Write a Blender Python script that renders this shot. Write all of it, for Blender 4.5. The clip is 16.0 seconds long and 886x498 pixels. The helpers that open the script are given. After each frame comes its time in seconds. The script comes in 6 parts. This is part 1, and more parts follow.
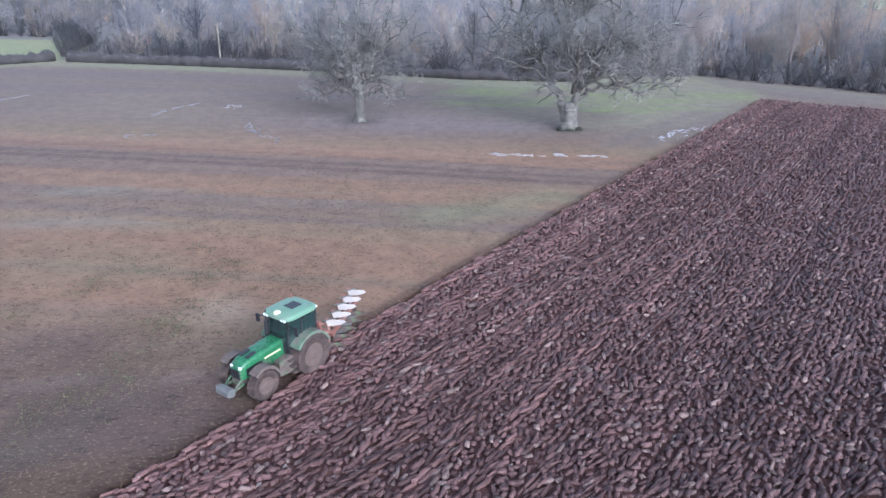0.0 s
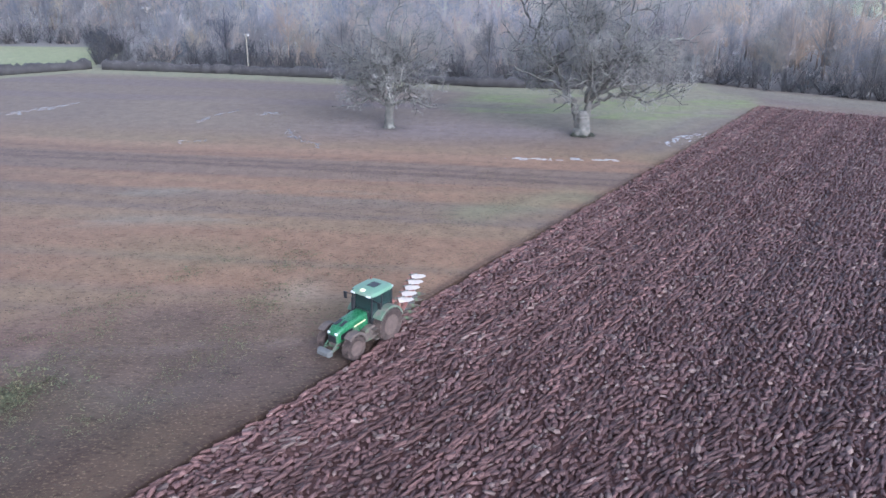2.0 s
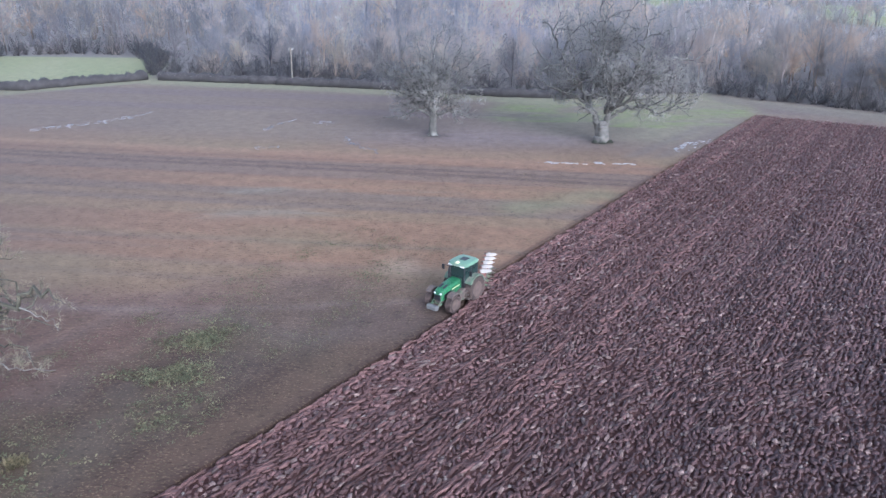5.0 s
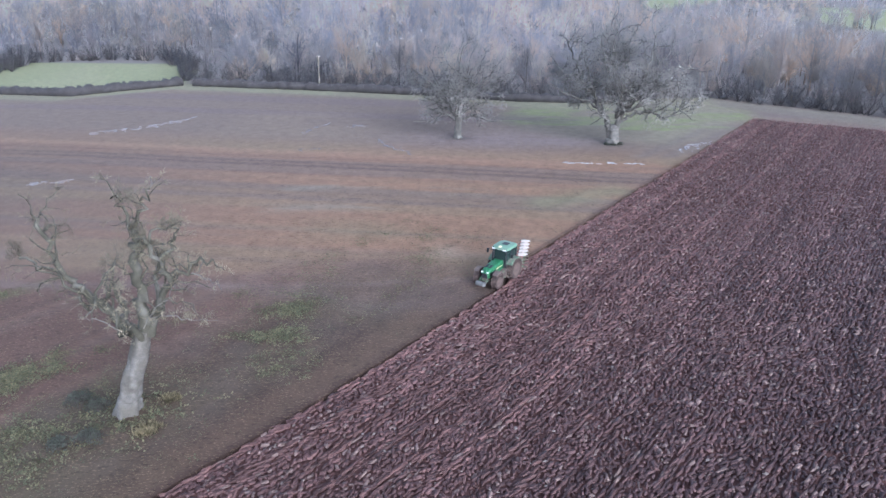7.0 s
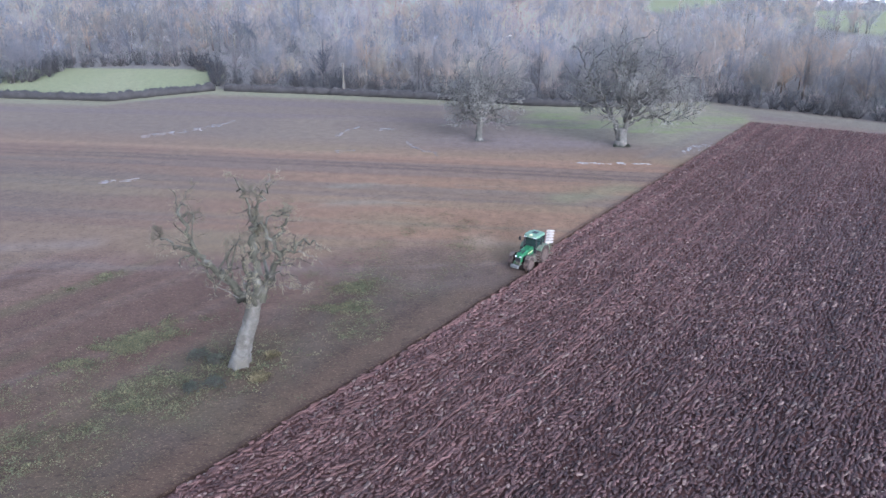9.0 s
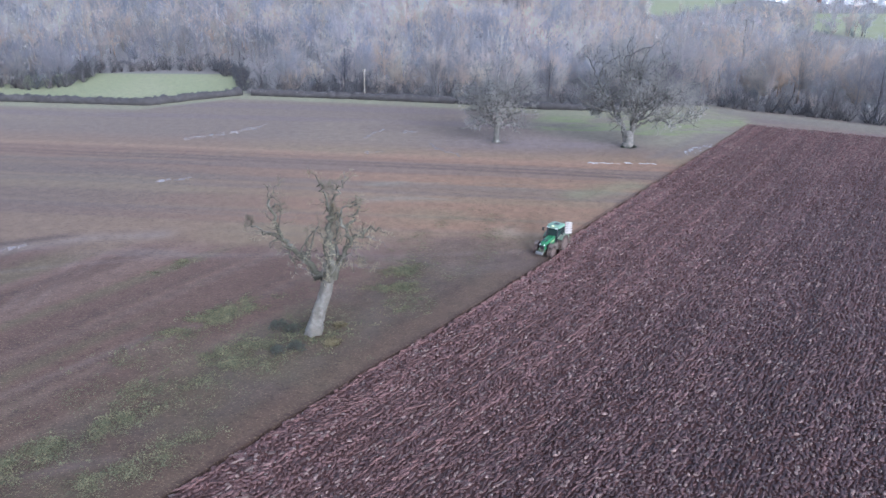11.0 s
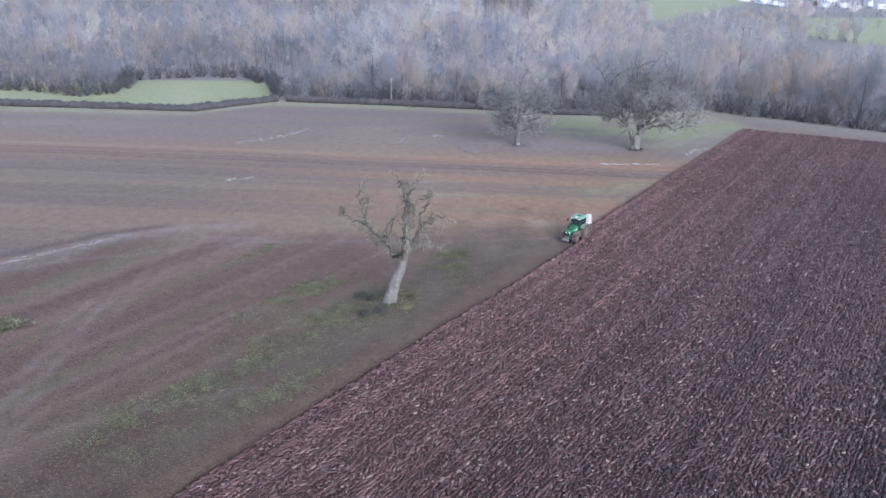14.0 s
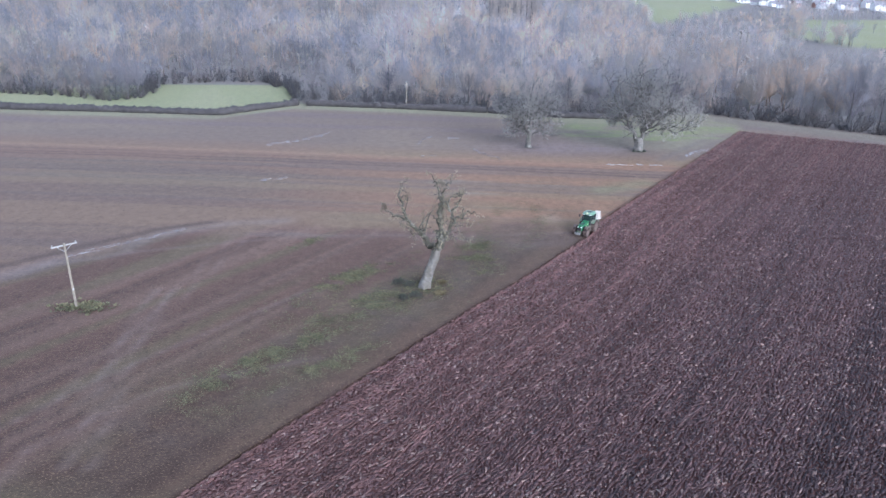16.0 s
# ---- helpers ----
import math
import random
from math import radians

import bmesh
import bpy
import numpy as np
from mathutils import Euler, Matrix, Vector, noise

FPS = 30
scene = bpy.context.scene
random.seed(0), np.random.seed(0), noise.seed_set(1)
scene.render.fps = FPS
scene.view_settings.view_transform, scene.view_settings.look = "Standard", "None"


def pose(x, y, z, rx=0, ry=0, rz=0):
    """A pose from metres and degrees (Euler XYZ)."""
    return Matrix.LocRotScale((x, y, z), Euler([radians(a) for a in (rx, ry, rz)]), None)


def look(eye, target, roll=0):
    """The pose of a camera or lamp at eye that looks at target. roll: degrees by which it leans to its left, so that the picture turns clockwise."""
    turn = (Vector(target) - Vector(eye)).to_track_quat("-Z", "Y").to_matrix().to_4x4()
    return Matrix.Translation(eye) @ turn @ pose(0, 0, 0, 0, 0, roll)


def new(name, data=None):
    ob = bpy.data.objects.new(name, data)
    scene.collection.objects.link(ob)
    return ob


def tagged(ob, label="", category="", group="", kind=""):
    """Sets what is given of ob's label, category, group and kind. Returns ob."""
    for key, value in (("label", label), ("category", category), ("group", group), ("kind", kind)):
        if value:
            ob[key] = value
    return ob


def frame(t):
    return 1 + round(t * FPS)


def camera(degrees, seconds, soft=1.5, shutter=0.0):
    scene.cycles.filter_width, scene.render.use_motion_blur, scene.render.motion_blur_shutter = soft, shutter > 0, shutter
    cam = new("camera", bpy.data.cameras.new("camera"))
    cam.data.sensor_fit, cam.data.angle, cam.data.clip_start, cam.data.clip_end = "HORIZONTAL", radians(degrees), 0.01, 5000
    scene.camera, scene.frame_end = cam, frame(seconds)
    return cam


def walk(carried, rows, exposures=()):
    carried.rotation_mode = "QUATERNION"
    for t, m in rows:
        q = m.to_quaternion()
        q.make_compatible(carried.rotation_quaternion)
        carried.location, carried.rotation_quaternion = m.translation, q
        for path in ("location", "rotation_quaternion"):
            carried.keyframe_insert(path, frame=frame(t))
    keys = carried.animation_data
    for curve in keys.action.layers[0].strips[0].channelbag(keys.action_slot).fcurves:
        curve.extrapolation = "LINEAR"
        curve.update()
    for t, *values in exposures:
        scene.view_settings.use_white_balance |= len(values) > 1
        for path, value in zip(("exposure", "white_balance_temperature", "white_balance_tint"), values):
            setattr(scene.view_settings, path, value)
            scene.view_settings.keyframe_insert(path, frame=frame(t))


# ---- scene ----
cam = camera(63.0, 16.0)
ROWS = [  # seconds, place, turn
    (0.0, 0.000, 0.000, 16.517, 68.507, -0.614, 0.242),
    (0.5, -0.632, -1.521, 17.019, 68.520, -0.651, 0.256),
    (1.0, -1.264, -3.115, 17.525, 68.527, -0.627, 0.262),
    (1.5, -1.989, -4.943, 18.070, 68.527, -0.613, 0.271),
    (2.0, -2.756, -6.857, 18.586, 68.554, -0.592, 0.270),
    (2.5, -3.516, -8.699, 19.072, 68.561, -0.601, 0.274),
    (3.0, -4.371, -10.741, 19.637, 68.568, -0.613, 0.271),
    (3.5, -5.233, -12.850, 20.266, 68.568, -0.610, 0.277),
    (4.0, -6.118, -14.986, 20.874, 68.602, -0.617, 0.287),
    (6.5, -10.615, -26.275, 23.846, 68.665, -0.519, 0.264),
    (7.0, -11.576, -28.701, 24.445, 68.671, -0.498, 0.263),
    (7.5, -12.548, -31.162, 25.072, 68.679, -0.496, 0.240),
    (8.0, -13.450, -33.511, 25.680, 68.678, -0.493, 0.246),
    (8.5, -14.381, -35.997, 26.336, 68.678, -0.470, 0.252),
    (9.0, -15.300, -38.457, 26.944, 68.692, -0.467, 0.258),
    (11.5, -19.772, -50.488, 29.979, 68.726, -0.385, 0.249),
    (12.0, -20.697, -52.977, 30.630, 68.720, -0.378, 0.239),
    (12.5, -21.622, -55.504, 31.277, 68.727, -0.383, 0.226),
    (13.0, -22.488, -57.903, 31.944, 68.727, -0.367, 0.212),
    (13.5, -23.390, -60.401, 32.643, 68.734, -0.372, 0.199),
    (14.0, -24.310, -62.903, 33.330, 68.720, -0.363, 0.196),
    (14.5, -25.212, -65.410, 34.052, 68.706, -0.347, 0.182),
    (15.0, -26.049, -67.789, 34.724, 68.713, -0.340, 0.172),
    (15.5, -26.922, -70.236, 35.410, 68.720, -0.331, 0.168),
    (16.0, -27.788, -72.754, 36.104, 68.707, -0.312, 0.161),
]
walk(cam, [(t, pose(x, y, z, rx, ry, rz)) for t, x, y, z, rx, ry, rz in ROWS], exposures=[(0.0, 0.98, 5080, 14), (16.0, 0.98, 5080, 14)])

# ---- light: a thin overcast winter sky, brighter behind the camera's right ----
world = bpy.data.worlds.new("sky")
scene.world = world
world.use_nodes = True
wn = world.node_tree.nodes
sky = wn.new("ShaderNodeTexSky")
sky.sky_type = "NISHITA"
sky.sun_disc = False
sky.sun_elevation, sky.sun_rotation = radians(24), radians(150)
sky.air_density, sky.dust_density, sky.ozone_density = 1.0, 3.0, 1.5
veil = wn.new("ShaderNodeHueSaturation")          # thin cloud greys the blue
veil.inputs["Saturation"].default_value = 0.4
world.node_tree.links.new(sky.outputs[0], veil.inputs["Color"])
world.node_tree.links.new(veil.outputs[0], wn["Background"].inputs[0])
wn["Background"].inputs[1].default_value = 0.19
sun_data = bpy.data.lights.new("sun", "SUN")
sun_data.energy, sun_data.angle, sun_data.color = 0.6, radians(35), (1.0, 0.93, 0.86)
sun = new("sun", sun_data)
sun.matrix_world = look((60, -110, 60), (0, 0, 0))

# ---- helpers of this scene ----
UX, UY = 0.5724, 0.8200          # along the furrows, away from the camera
NX, NY = 0.8200, -0.5724         # across them, into the ploughed land
rng = np.random.default_rng(7)


def sn(s, n):
    return s * UX + n * NX, s * UY + n * NY


def mesh_from(name, verts, faces, smooth=False):
    """A mesh from arrays; faces all of one size."""
    V, F = np.asarray(verts, dtype=np.float32), np.asarray(faces, dtype=np.int32)
    me = bpy.data.meshes.new(name)
    k = F.shape[1]
    me.vertices.add(len(V))
    me.vertices.foreach_set("co", V.ravel())
    me.loops.add(F.size)
    me.loops.foreach_set("vertex_index", F.ravel())
    me.polygons.add(len(F))
    me.polygons.foreach_set("loop_start", np.arange(0, F.size, k, dtype=np.int32))
    if smooth:
        me.polygons.foreach_set("use_smooth", np.ones(len(F), dtype=bool))
    me.update(calc_edges=True)
    me.validate()
    return me


def colour_attribute(me, rgb, name="cover"):
    at = me.attributes.new(name, "FLOAT_COLOR", "POINT")
    at.data.foreach_set("color", np.c_[rgb, np.ones(len(rgb))].astype(np.float32).ravel())


def outward_attribute(me, away):
    at = me.attributes.new("outward", "FLOAT_VECTOR", "POINT")
    at.data.foreach_set("vector", np.asarray(away, dtype=np.float32).ravel())


def crown_ways(v, height):
    """Directions out of the middle of a crown, tilted up."""
    d = v - np.array((0, 0, 0.52 * height))
    return unit(d / np.array((0.5, 0.5, 0.5)) / height + np.array((0, 0, 0.95)))


def holds(name, me, mat, parent=None, label=""):
    ob = new(name, me)
    if mat is not None and not me.materials:
        me.materials.append(mat)
    if parent is not None:
        ob.parent = parent
    if label:
        ob["label"] = label
    return ob


def part(name, bm, mat, parent=None, label="", smooth=False):
    """One mesh object out of a bmesh, under a thing or a part."""
    bmesh.ops.recalc_face_normals(bm, faces=bm.faces)
    me = bpy.data.meshes.new(name)
    bm.to_mesh(me)
    bm.free()
    if smooth:
        me.shade_smooth()
        me.set_sharp_from_angle(angle=radians(40))
    return holds(name, me, mat, parent, label)


def empty(name, m):
    ob = new(name)
    ob.empty_display_size = 0.3
    ob.matrix_world = m
    return ob


def box(bm, c, size, bevel=0.0, rot=(0, 0, 0)):
    m = pose(*c, *rot) @ Matrix.Diagonal((*size, 1))
    vs = bmesh.ops.create_cube(bm, size=1.0, matrix=m)["verts"]
    if bevel:
        es = list({e for v in vs for e in v.link_edges})
        bmesh.ops.bevel(bm, geom=es, offset=bevel, segments=2, affect="EDGES", profile=0.6)
    return bm


def rod(bm, p, q, r, r2=None, seg=10):
    p, q = Vector(p), Vector(q)
    d = q - p
    m = Matrix.Translation((p + q) / 2) @ d.to_track_quat("Z", "Y").to_matrix().to_4x4()
    bmesh.ops.create_cone(bm, cap_ends=True, segments=seg, radius1=r, radius2=r if r2 is None else r2, depth=d.length, matrix=m)
    return bm


def lathe(bm, profile, seg=32, m=Matrix()):
    """A turned body about the y axis; profile of (radius, y)."""
    rings = []
    for r, y in profile:
        rings.append([bm.verts.new(m @ Vector((r * math.cos(a), y, r * math.sin(a)))) for a in np.linspace(0, 2 * math.pi, seg, endpoint=False)])
    for a, b in zip(rings, rings[1:]):
        for i in range(seg):
            bm.faces.new((a[i], a[(i + 1) % seg], b[(i + 1) % seg], b[i]))
    for ring in (rings[0], rings[-1]):
        if (ring[0].co - ring[seg // 2].co).length > 0.01:
            bm.faces.new(ring)
    return bm


def loft(bm, rings, cap=True):
    rr = [[bm.verts.new(p) for p in ring] for ring in rings]
    k = len(rr[0])
    for a, b in zip(rr, rr[1:]):
        for i in range(k):
            bm.faces.new((a[i], a[(i + 1) % k], b[(i + 1) % k], b[i]))
    if cap:
        bm.faces.new(rr[0])
        bm.faces.new(rr[-1])
    return bm


def plate(bm, outline, thick):
    """A sheet through a closed outline of points, with a thickness along a vector."""
    t = Vector(thick)
    return loft(bm, [[Vector(p) for p in outline], [Vector(p) + t for p in outline]])


def noise2(x, y, scale, seed=0):
    """Smooth value noise from 0 to 1 on arrays."""
    x, y = np.asarray(x) / scale + 1000.3, np.asarray(y) / scale + 1000.7
    xi, yi = np.floor(x).astype(np.int64), np.floor(y).astype(np.int64)
    fx, fy = x - xi, y - yi
    fx, fy = fx * fx * (3 - 2 * fx), fy * fy * (3 - 2 * fy)

    def h(a, b):
        v = (a * 374761393 + b * 668265263 + seed * 982451653) & 0xFFFFFFFF
        v = ((v ^ (v >> 13)) * 1274126177) & 0xFFFFFFFF
        return ((v ^ (v >> 16)) & 0xFFFF) / 65535.0

    return (h(xi, yi) * (1 - fx) + h(xi + 1, yi) * fx) * (1 - fy) + (h(xi, yi + 1) * (1 - fx) + h(xi + 1, yi + 1) * fx) * fy


def fbm(x, y, scale, seed=0, octaves=3):
    return sum(noise2(x, y, scale / 2 ** k, seed + k) * 0.5 ** k for k in range(octaves)) / sum(0.5 ** k for k in range(octaves))


def step(v, a, b):
    u = np.clip((np.asarray(v, dtype=float) - a) / (b - a), 0, 1)
    return u * u * (3 - 2 * u)


# ---- materials ----
def material(name, colour, rough=0.7, metal=0.0, vary=0.25, scale=3.0, bump=0.0, bump_scale=20.0, second=None, amount=0.5, attribute="", per_object=0.0, spec=0.5, grain=1.0, flecks=None, sheen=0.0, thin=0.0, crown=False):
    """A principled material: a colour that varies at two scales, an optional second colour in patches, relief."""
    mat = bpy.data.materials.new(name)
    mat.use_nodes = True
    nt, L = mat.node_tree, mat.node_tree.links.new
    bsdf = nt.nodes["Principled BSDF"]
    bsdf.inputs["Roughness"].default_value, bsdf.inputs["Metallic"].default_value = rough, metal
    bsdf.inputs["Specular IOR Level"].default_value = spec
    bsdf.inputs["Sheen Weight"].default_value, bsdf.inputs["Sheen Roughness"].default_value = sheen, 0.6
    geo = nt.nodes.new("ShaderNodeTexCoord")

    def noise_node(s, detail):
        n = nt.nodes.new("ShaderNodeTexNoise")
        n.inputs["Scale"].default_value, n.inputs["Detail"].default_value = s, detail
        L(geo.outputs["Object"], n.inputs["Vector"])
        return n

    def mixed(a, b, fac, blend="MIX"):
        m = nt.nodes.new("ShaderNodeMix")
        m.data_type, m.blend_type = "RGBA", blend
        for socket, v in ((m.inputs[0], fac), (m.inputs[6], a), (m.inputs[7], b)):
            if isinstance(v, bpy.types.NodeSocket):
                L(v, socket)
            else:
                socket.default_value = v if isinstance(v, float) else (*v, 1)
        return m.outputs[2]

    def ramp(socket, lo, hi, a, b):
        m = nt.nodes.new("ShaderNodeMapRange")
        L(socket, m.inputs[0])
        for i, v in enumerate((lo, hi, a, b)):
            m.inputs[i + 1].default_value = v
        return m.outputs[0]

    big, fine = noise_node(scale, 4.0), noise_node(scale * 9, 5.0)
    if attribute:
        at = nt.nodes.new("ShaderNodeAttribute")
        at.attribute_name = attribute
        col = at.outputs["Color"]
    else:
        col = mixed(colour, colour, 0.0)
    if second is not None:
        col = mixed(col, second, ramp(noise_node(scale * 0.6, 6.0).outputs[0], 0.62 - 0.3 * amount, 0.78 - 0.3 * amount, 0.0, 1.0))
    if flecks is not None:                                            # small pale and dark specks, such as straw and crumbs
        drawn = nt.nodes.new("ShaderNodeMapping")                     # drawn out along the old drilling
        drawn.inputs["Rotation"].default_value, drawn.inputs["Scale"].default_value = (0, 0, radians(6.4)), (0.55, 1.0, 1.0)
        L(geo.outputs["Object"], drawn.inputs["Vector"])
        speck_node, crumb_node = noise_node(flecks[1], 3.0), noise_node(flecks[1] * 0.4, 4.0)
        for nn in (speck_node, crumb_node):
            L(drawn.outputs[0], nn.inputs["Vector"])
        speck = speck_node.outputs[0]
        col = mixed(col, flecks[0], ramp(speck, flecks[2], flecks[2] + 0.1, 0.0, 0.42))
        low = mixed((1.0, 1.0, 1.0), (0.5, 0.48, 0.46), ramp(crumb_node.outputs[0], 0.46, 0.34, 0.0, 0.6))
        col = mixed(col, low, 1.0, "MULTIPLY")
    tone = nt.nodes.new("ShaderNodeMath")
    tone.operation = "MULTIPLY"
    L(ramp(big.outputs[0], 0.3, 0.7, 1 - vary, 1 + vary), tone.inputs[0])
    L(ramp(fine.outputs[0], 0.3, 0.7, 1 - vary * 0.8 * grain, 1 + vary * 0.8 * grain), tone.inputs[1])
    value = tone.outputs[0]
    if per_object:
        info = nt.nodes.new("ShaderNodeObjectInfo")
        t2 = nt.nodes.new("ShaderNodeMath")
        t2.operation = "MULTIPLY"
        L(value, t2.inputs[0])
        L(ramp(info.outputs["Random"], 0.0, 1.0, 1 - per_object, 1 + per_object), t2.inputs[1])
        value = t2.outputs[0]
    sc = nt.nodes.new("ShaderNodeVectorMath")
    sc.operation = "SCALE"
    L(col, sc.inputs[0])
    L(value, sc.inputs["Scale"])
    L(sc.outputs[0], bsdf.inputs["Base Color"])
    L(ramp(fine.outputs[0], 0.3, 0.7, max(rough - 0.12, 0.03), min(rough + 0.12, 1.0)), bsdf.inputs["Roughness"])
    if bump:
        b = nt.nodes.new("ShaderNodeBump")
        b.inputs["Strength"].default_value, b.inputs["Distance"].default_value = 1.0, bump
        L(noise_node(bump_scale, 6.0).outputs[0], b.inputs["Height"])
        L(b.outputs[0], bsdf.inputs["Normal"])
    if crown:                                                         # fine twigs take the light as the rounded crown does, on either side
        at = nt.nodes.new("ShaderNodeAttribute")
        at.attribute_name = "outward"
        turn = nt.nodes.new("ShaderNodeVectorTransform")
        turn.vector_type, turn.convert_from, turn.convert_to = "NORMAL", "OBJECT", "WORLD"
        L(at.outputs["Vector"], turn.inputs[0])
        back = nt.nodes.new("ShaderNodeVectorMath")
        back.operation, back.inputs["Scale"].default_value = "SCALE", -1.0
        L(turn.outputs[0], back.inputs[0])
        front, through_it, join = nt.nodes.new("ShaderNodeBsdfDiffuse"), nt.nodes.new("ShaderNodeBsdfTranslucent"), nt.nodes.new("ShaderNodeAddShader")
        for node, way in ((front, turn.outputs[0]), (through_it, back.outputs[0])):
            L(sc.outputs[0], node.inputs["Color"])
            L(way, node.inputs["Normal"])
        L(front.outputs[0], join.inputs[0])
        L(through_it.outputs[0], join.inputs[1])
        L(join.outputs[0], nt.nodes["Material Output"].inputs["Surface"])
    if thin:                                                          # twigs so thin that light goes round them
        glow, join = nt.nodes.new("ShaderNodeBsdfTranslucent"), nt.nodes.new("ShaderNodeMixShader")
        join.inputs[0].default_value = thin
        L(sc.outputs[0], glow.inputs["Color"])
        L(bsdf.outputs[0], join.inputs[1])
        L(glow.outputs[0], join.inputs[2])
        L(join.outputs[0], nt.nodes["Material Output"].inputs["Surface"])
    return mat


M_GROUND = material("field_ground", (0.2, 0.15, 0.12), 0.92, vary=0.13, sheen=0.035, scale=0.7, bump=0.045, bump_scale=7.0, attribute="cover", spec=0.15, flecks=((0.3, 0.215, 0.125), 9.0, 0.57))
M_SOIL = material("ploughed_soil", (0.102, 0.055, 0.047), 0.9, vary=0.3, scale=0.8, bump=0.05, bump_scale=7.0, spec=0.12)
M_CLOD = material("turned_soil", (0.1, 0.062, 0.06), 0.52, vary=0.26, scale=1.2, bump=0.045, bump_scale=11.0, attribute="cover", spec=0.28)
M_ICE = material("ice", (0.32, 0.305, 0.3), 0.25, vary=0.2, scale=1.5, second=(0.3, 0.25, 0.23), amount=0.5)
M_PALEICE = material("thin_ice", (0.185, 0.168, 0.165), 0.2, vary=0.2, scale=1.5, second=(0.17, 0.14, 0.13), amount=0.5)
M_OAK = material("oak_bark", (0.1, 0.094, 0.082), 0.9, vary=0.3, scale=1.5, bump=0.03, bump_scale=8.0, second=(0.17, 0.165, 0.14), amount=0.35)
M_OAKTRUNK = material("oak_trunk_bark", (0.135, 0.127, 0.112), 0.9, vary=0.35, scale=1.8, bump=0.05, bump_scale=6.0, second=(0.14, 0.125, 0.105), amount=0.45)
M_TWIG = material("oak_twigs", (0.31, 0.29, 0.26), 0.95, vary=0.2, scale=1.0, crown=True)
M_PALE = material("pale_bark", (0.17, 0.157, 0.137), 0.95, vary=0.25, scale=2.2, bump=0.035, bump_scale=14.0, second=(0.115, 0.103, 0.083), amount=0.78)
M_MOSS = material("mossy_bark", (0.078, 0.072, 0.05), 0.95, vary=0.3, scale=1.5, bump=0.02, bump_scale=9.0, second=(0.155, 0.145, 0.118), amount=0.35)
M_MTWIG = material("mossy_twigs", (0.27, 0.235, 0.165), 0.95, crown=True, vary=0.3, scale=0.6)
M_DEAD = material("barkless_wood", (0.22, 0.2, 0.17), 0.7, vary=0.15, scale=3.0)
M_WOOD = material("wood_crowns", (0.2, 0.17, 0.16), 1.0, vary=0.12, scale=0.12, attribute="cover", spec=0.0, crown=True)
M_STEM = material("wood_stems", (0.085, 0.077, 0.075), 0.9, vary=0.25, scale=0.8)
M_BIRCH = material("birch_bark", (0.42, 0.41, 0.4), 0.8, vary=0.2, scale=1.0)
M_HEDGE = material("hedge_twigs", (0.052, 0.047, 0.046), 0.95, vary=0.3, scale=0.7)
M_HEDGETOP = material("cut_hedge_tops", (0.21, 0.185, 0.18), 0.9, vary=0.25, scale=0.6)
M_WEED = material("weeds", (0.108, 0.118, 0.062), 0.8, vary=0.2, scale=0.8, attribute="cover", thin=0.25)
M_DRY = material("dry_grass", (0.2, 0.165, 0.09), 0.9, vary=0.2, scale=0.8, attribute="cover", thin=0.25)
M_POLE = material("pole_wood", (0.2, 0.172, 0.133), 0.85, vary=0.2, scale=2.0)
M_STEEL = material("galvanised_steel", (0.32, 0.31, 0.29), 0.55, metal=0.3, vary=0.12, scale=3.0)

# ---- the ground: one sheet to the horizon ----
EDGE_S = (-200.0, -40.0, -23.0, -14.0, -3.0, 16.0, 17.5, 21.0, 400.0)
EDGE_N = (-21.5, -21.5, -21.3, -21.1, -20.6, -20.3, -20.4, -21.6, -21.5)
TOP_S = 104.8


def furrow_edge(s):
    return np.interp(s, EDGE_S, EDGE_N)


def inside(x, y, poly, soft=1.5):
    """How far inside a convex polygon (counter-clockwise), from 0 to 1, with a soft rim."""
    d = np.full(np.shape(x), 1e9)
    for (x0, y0), (x1, y1) in zip(poly, poly[1:] + poly[:1]):
        k = math.hypot(x1 - x0, y1 - y0)
        d = np.minimum(d, ((x1 - x0) * (y - y0) - (y1 - y0) * (x - x0)) / k)
    return step(d, -soft, soft)


def near_line(x, y, line):
    """How far points lie from a bent line."""
    d = np.full(np.shape(x), 1e9)
    for (x0, y0), (x1, y1) in zip(line, line[1:]):
        dx, dy = x1 - x0, y1 - y0
        f = np.clip(((x - x0) * dx + (y - y0) * dy) / (dx * dx + dy * dy), 0, 1)
        d = np.minimum(d, np.hypot(x - x0 - f * dx, y - y0 - f * dy))
    return d


def lay(base, colour, mask):
    return base * (1 - mask[..., None]) + np.array(colour) * mask[..., None]


HEDGE_LEFT = [(-260, 126.0), (-148, 122.2), (-112, 118.6), (-86, 115.5), (-78, 123.0), (-68.5, 131.0)]
HEDGE_MIDDLE = [(-66, 130.0), (-41, 126.0), (-16, 120.5), (3, 114.0), (14.5, 112.5)]
WOOD_EDGE = [(42.3, 119.0), (52, 110.5), (59, 105.5), (75, 93.0), (110, 66.0)]


def hedge_y(x):
    p = HEDGE_LEFT + HEDGE_MIDDLE + WOOD_EDGE
    return np.interp(x, [a for a, b in p], [b for a, b in p])


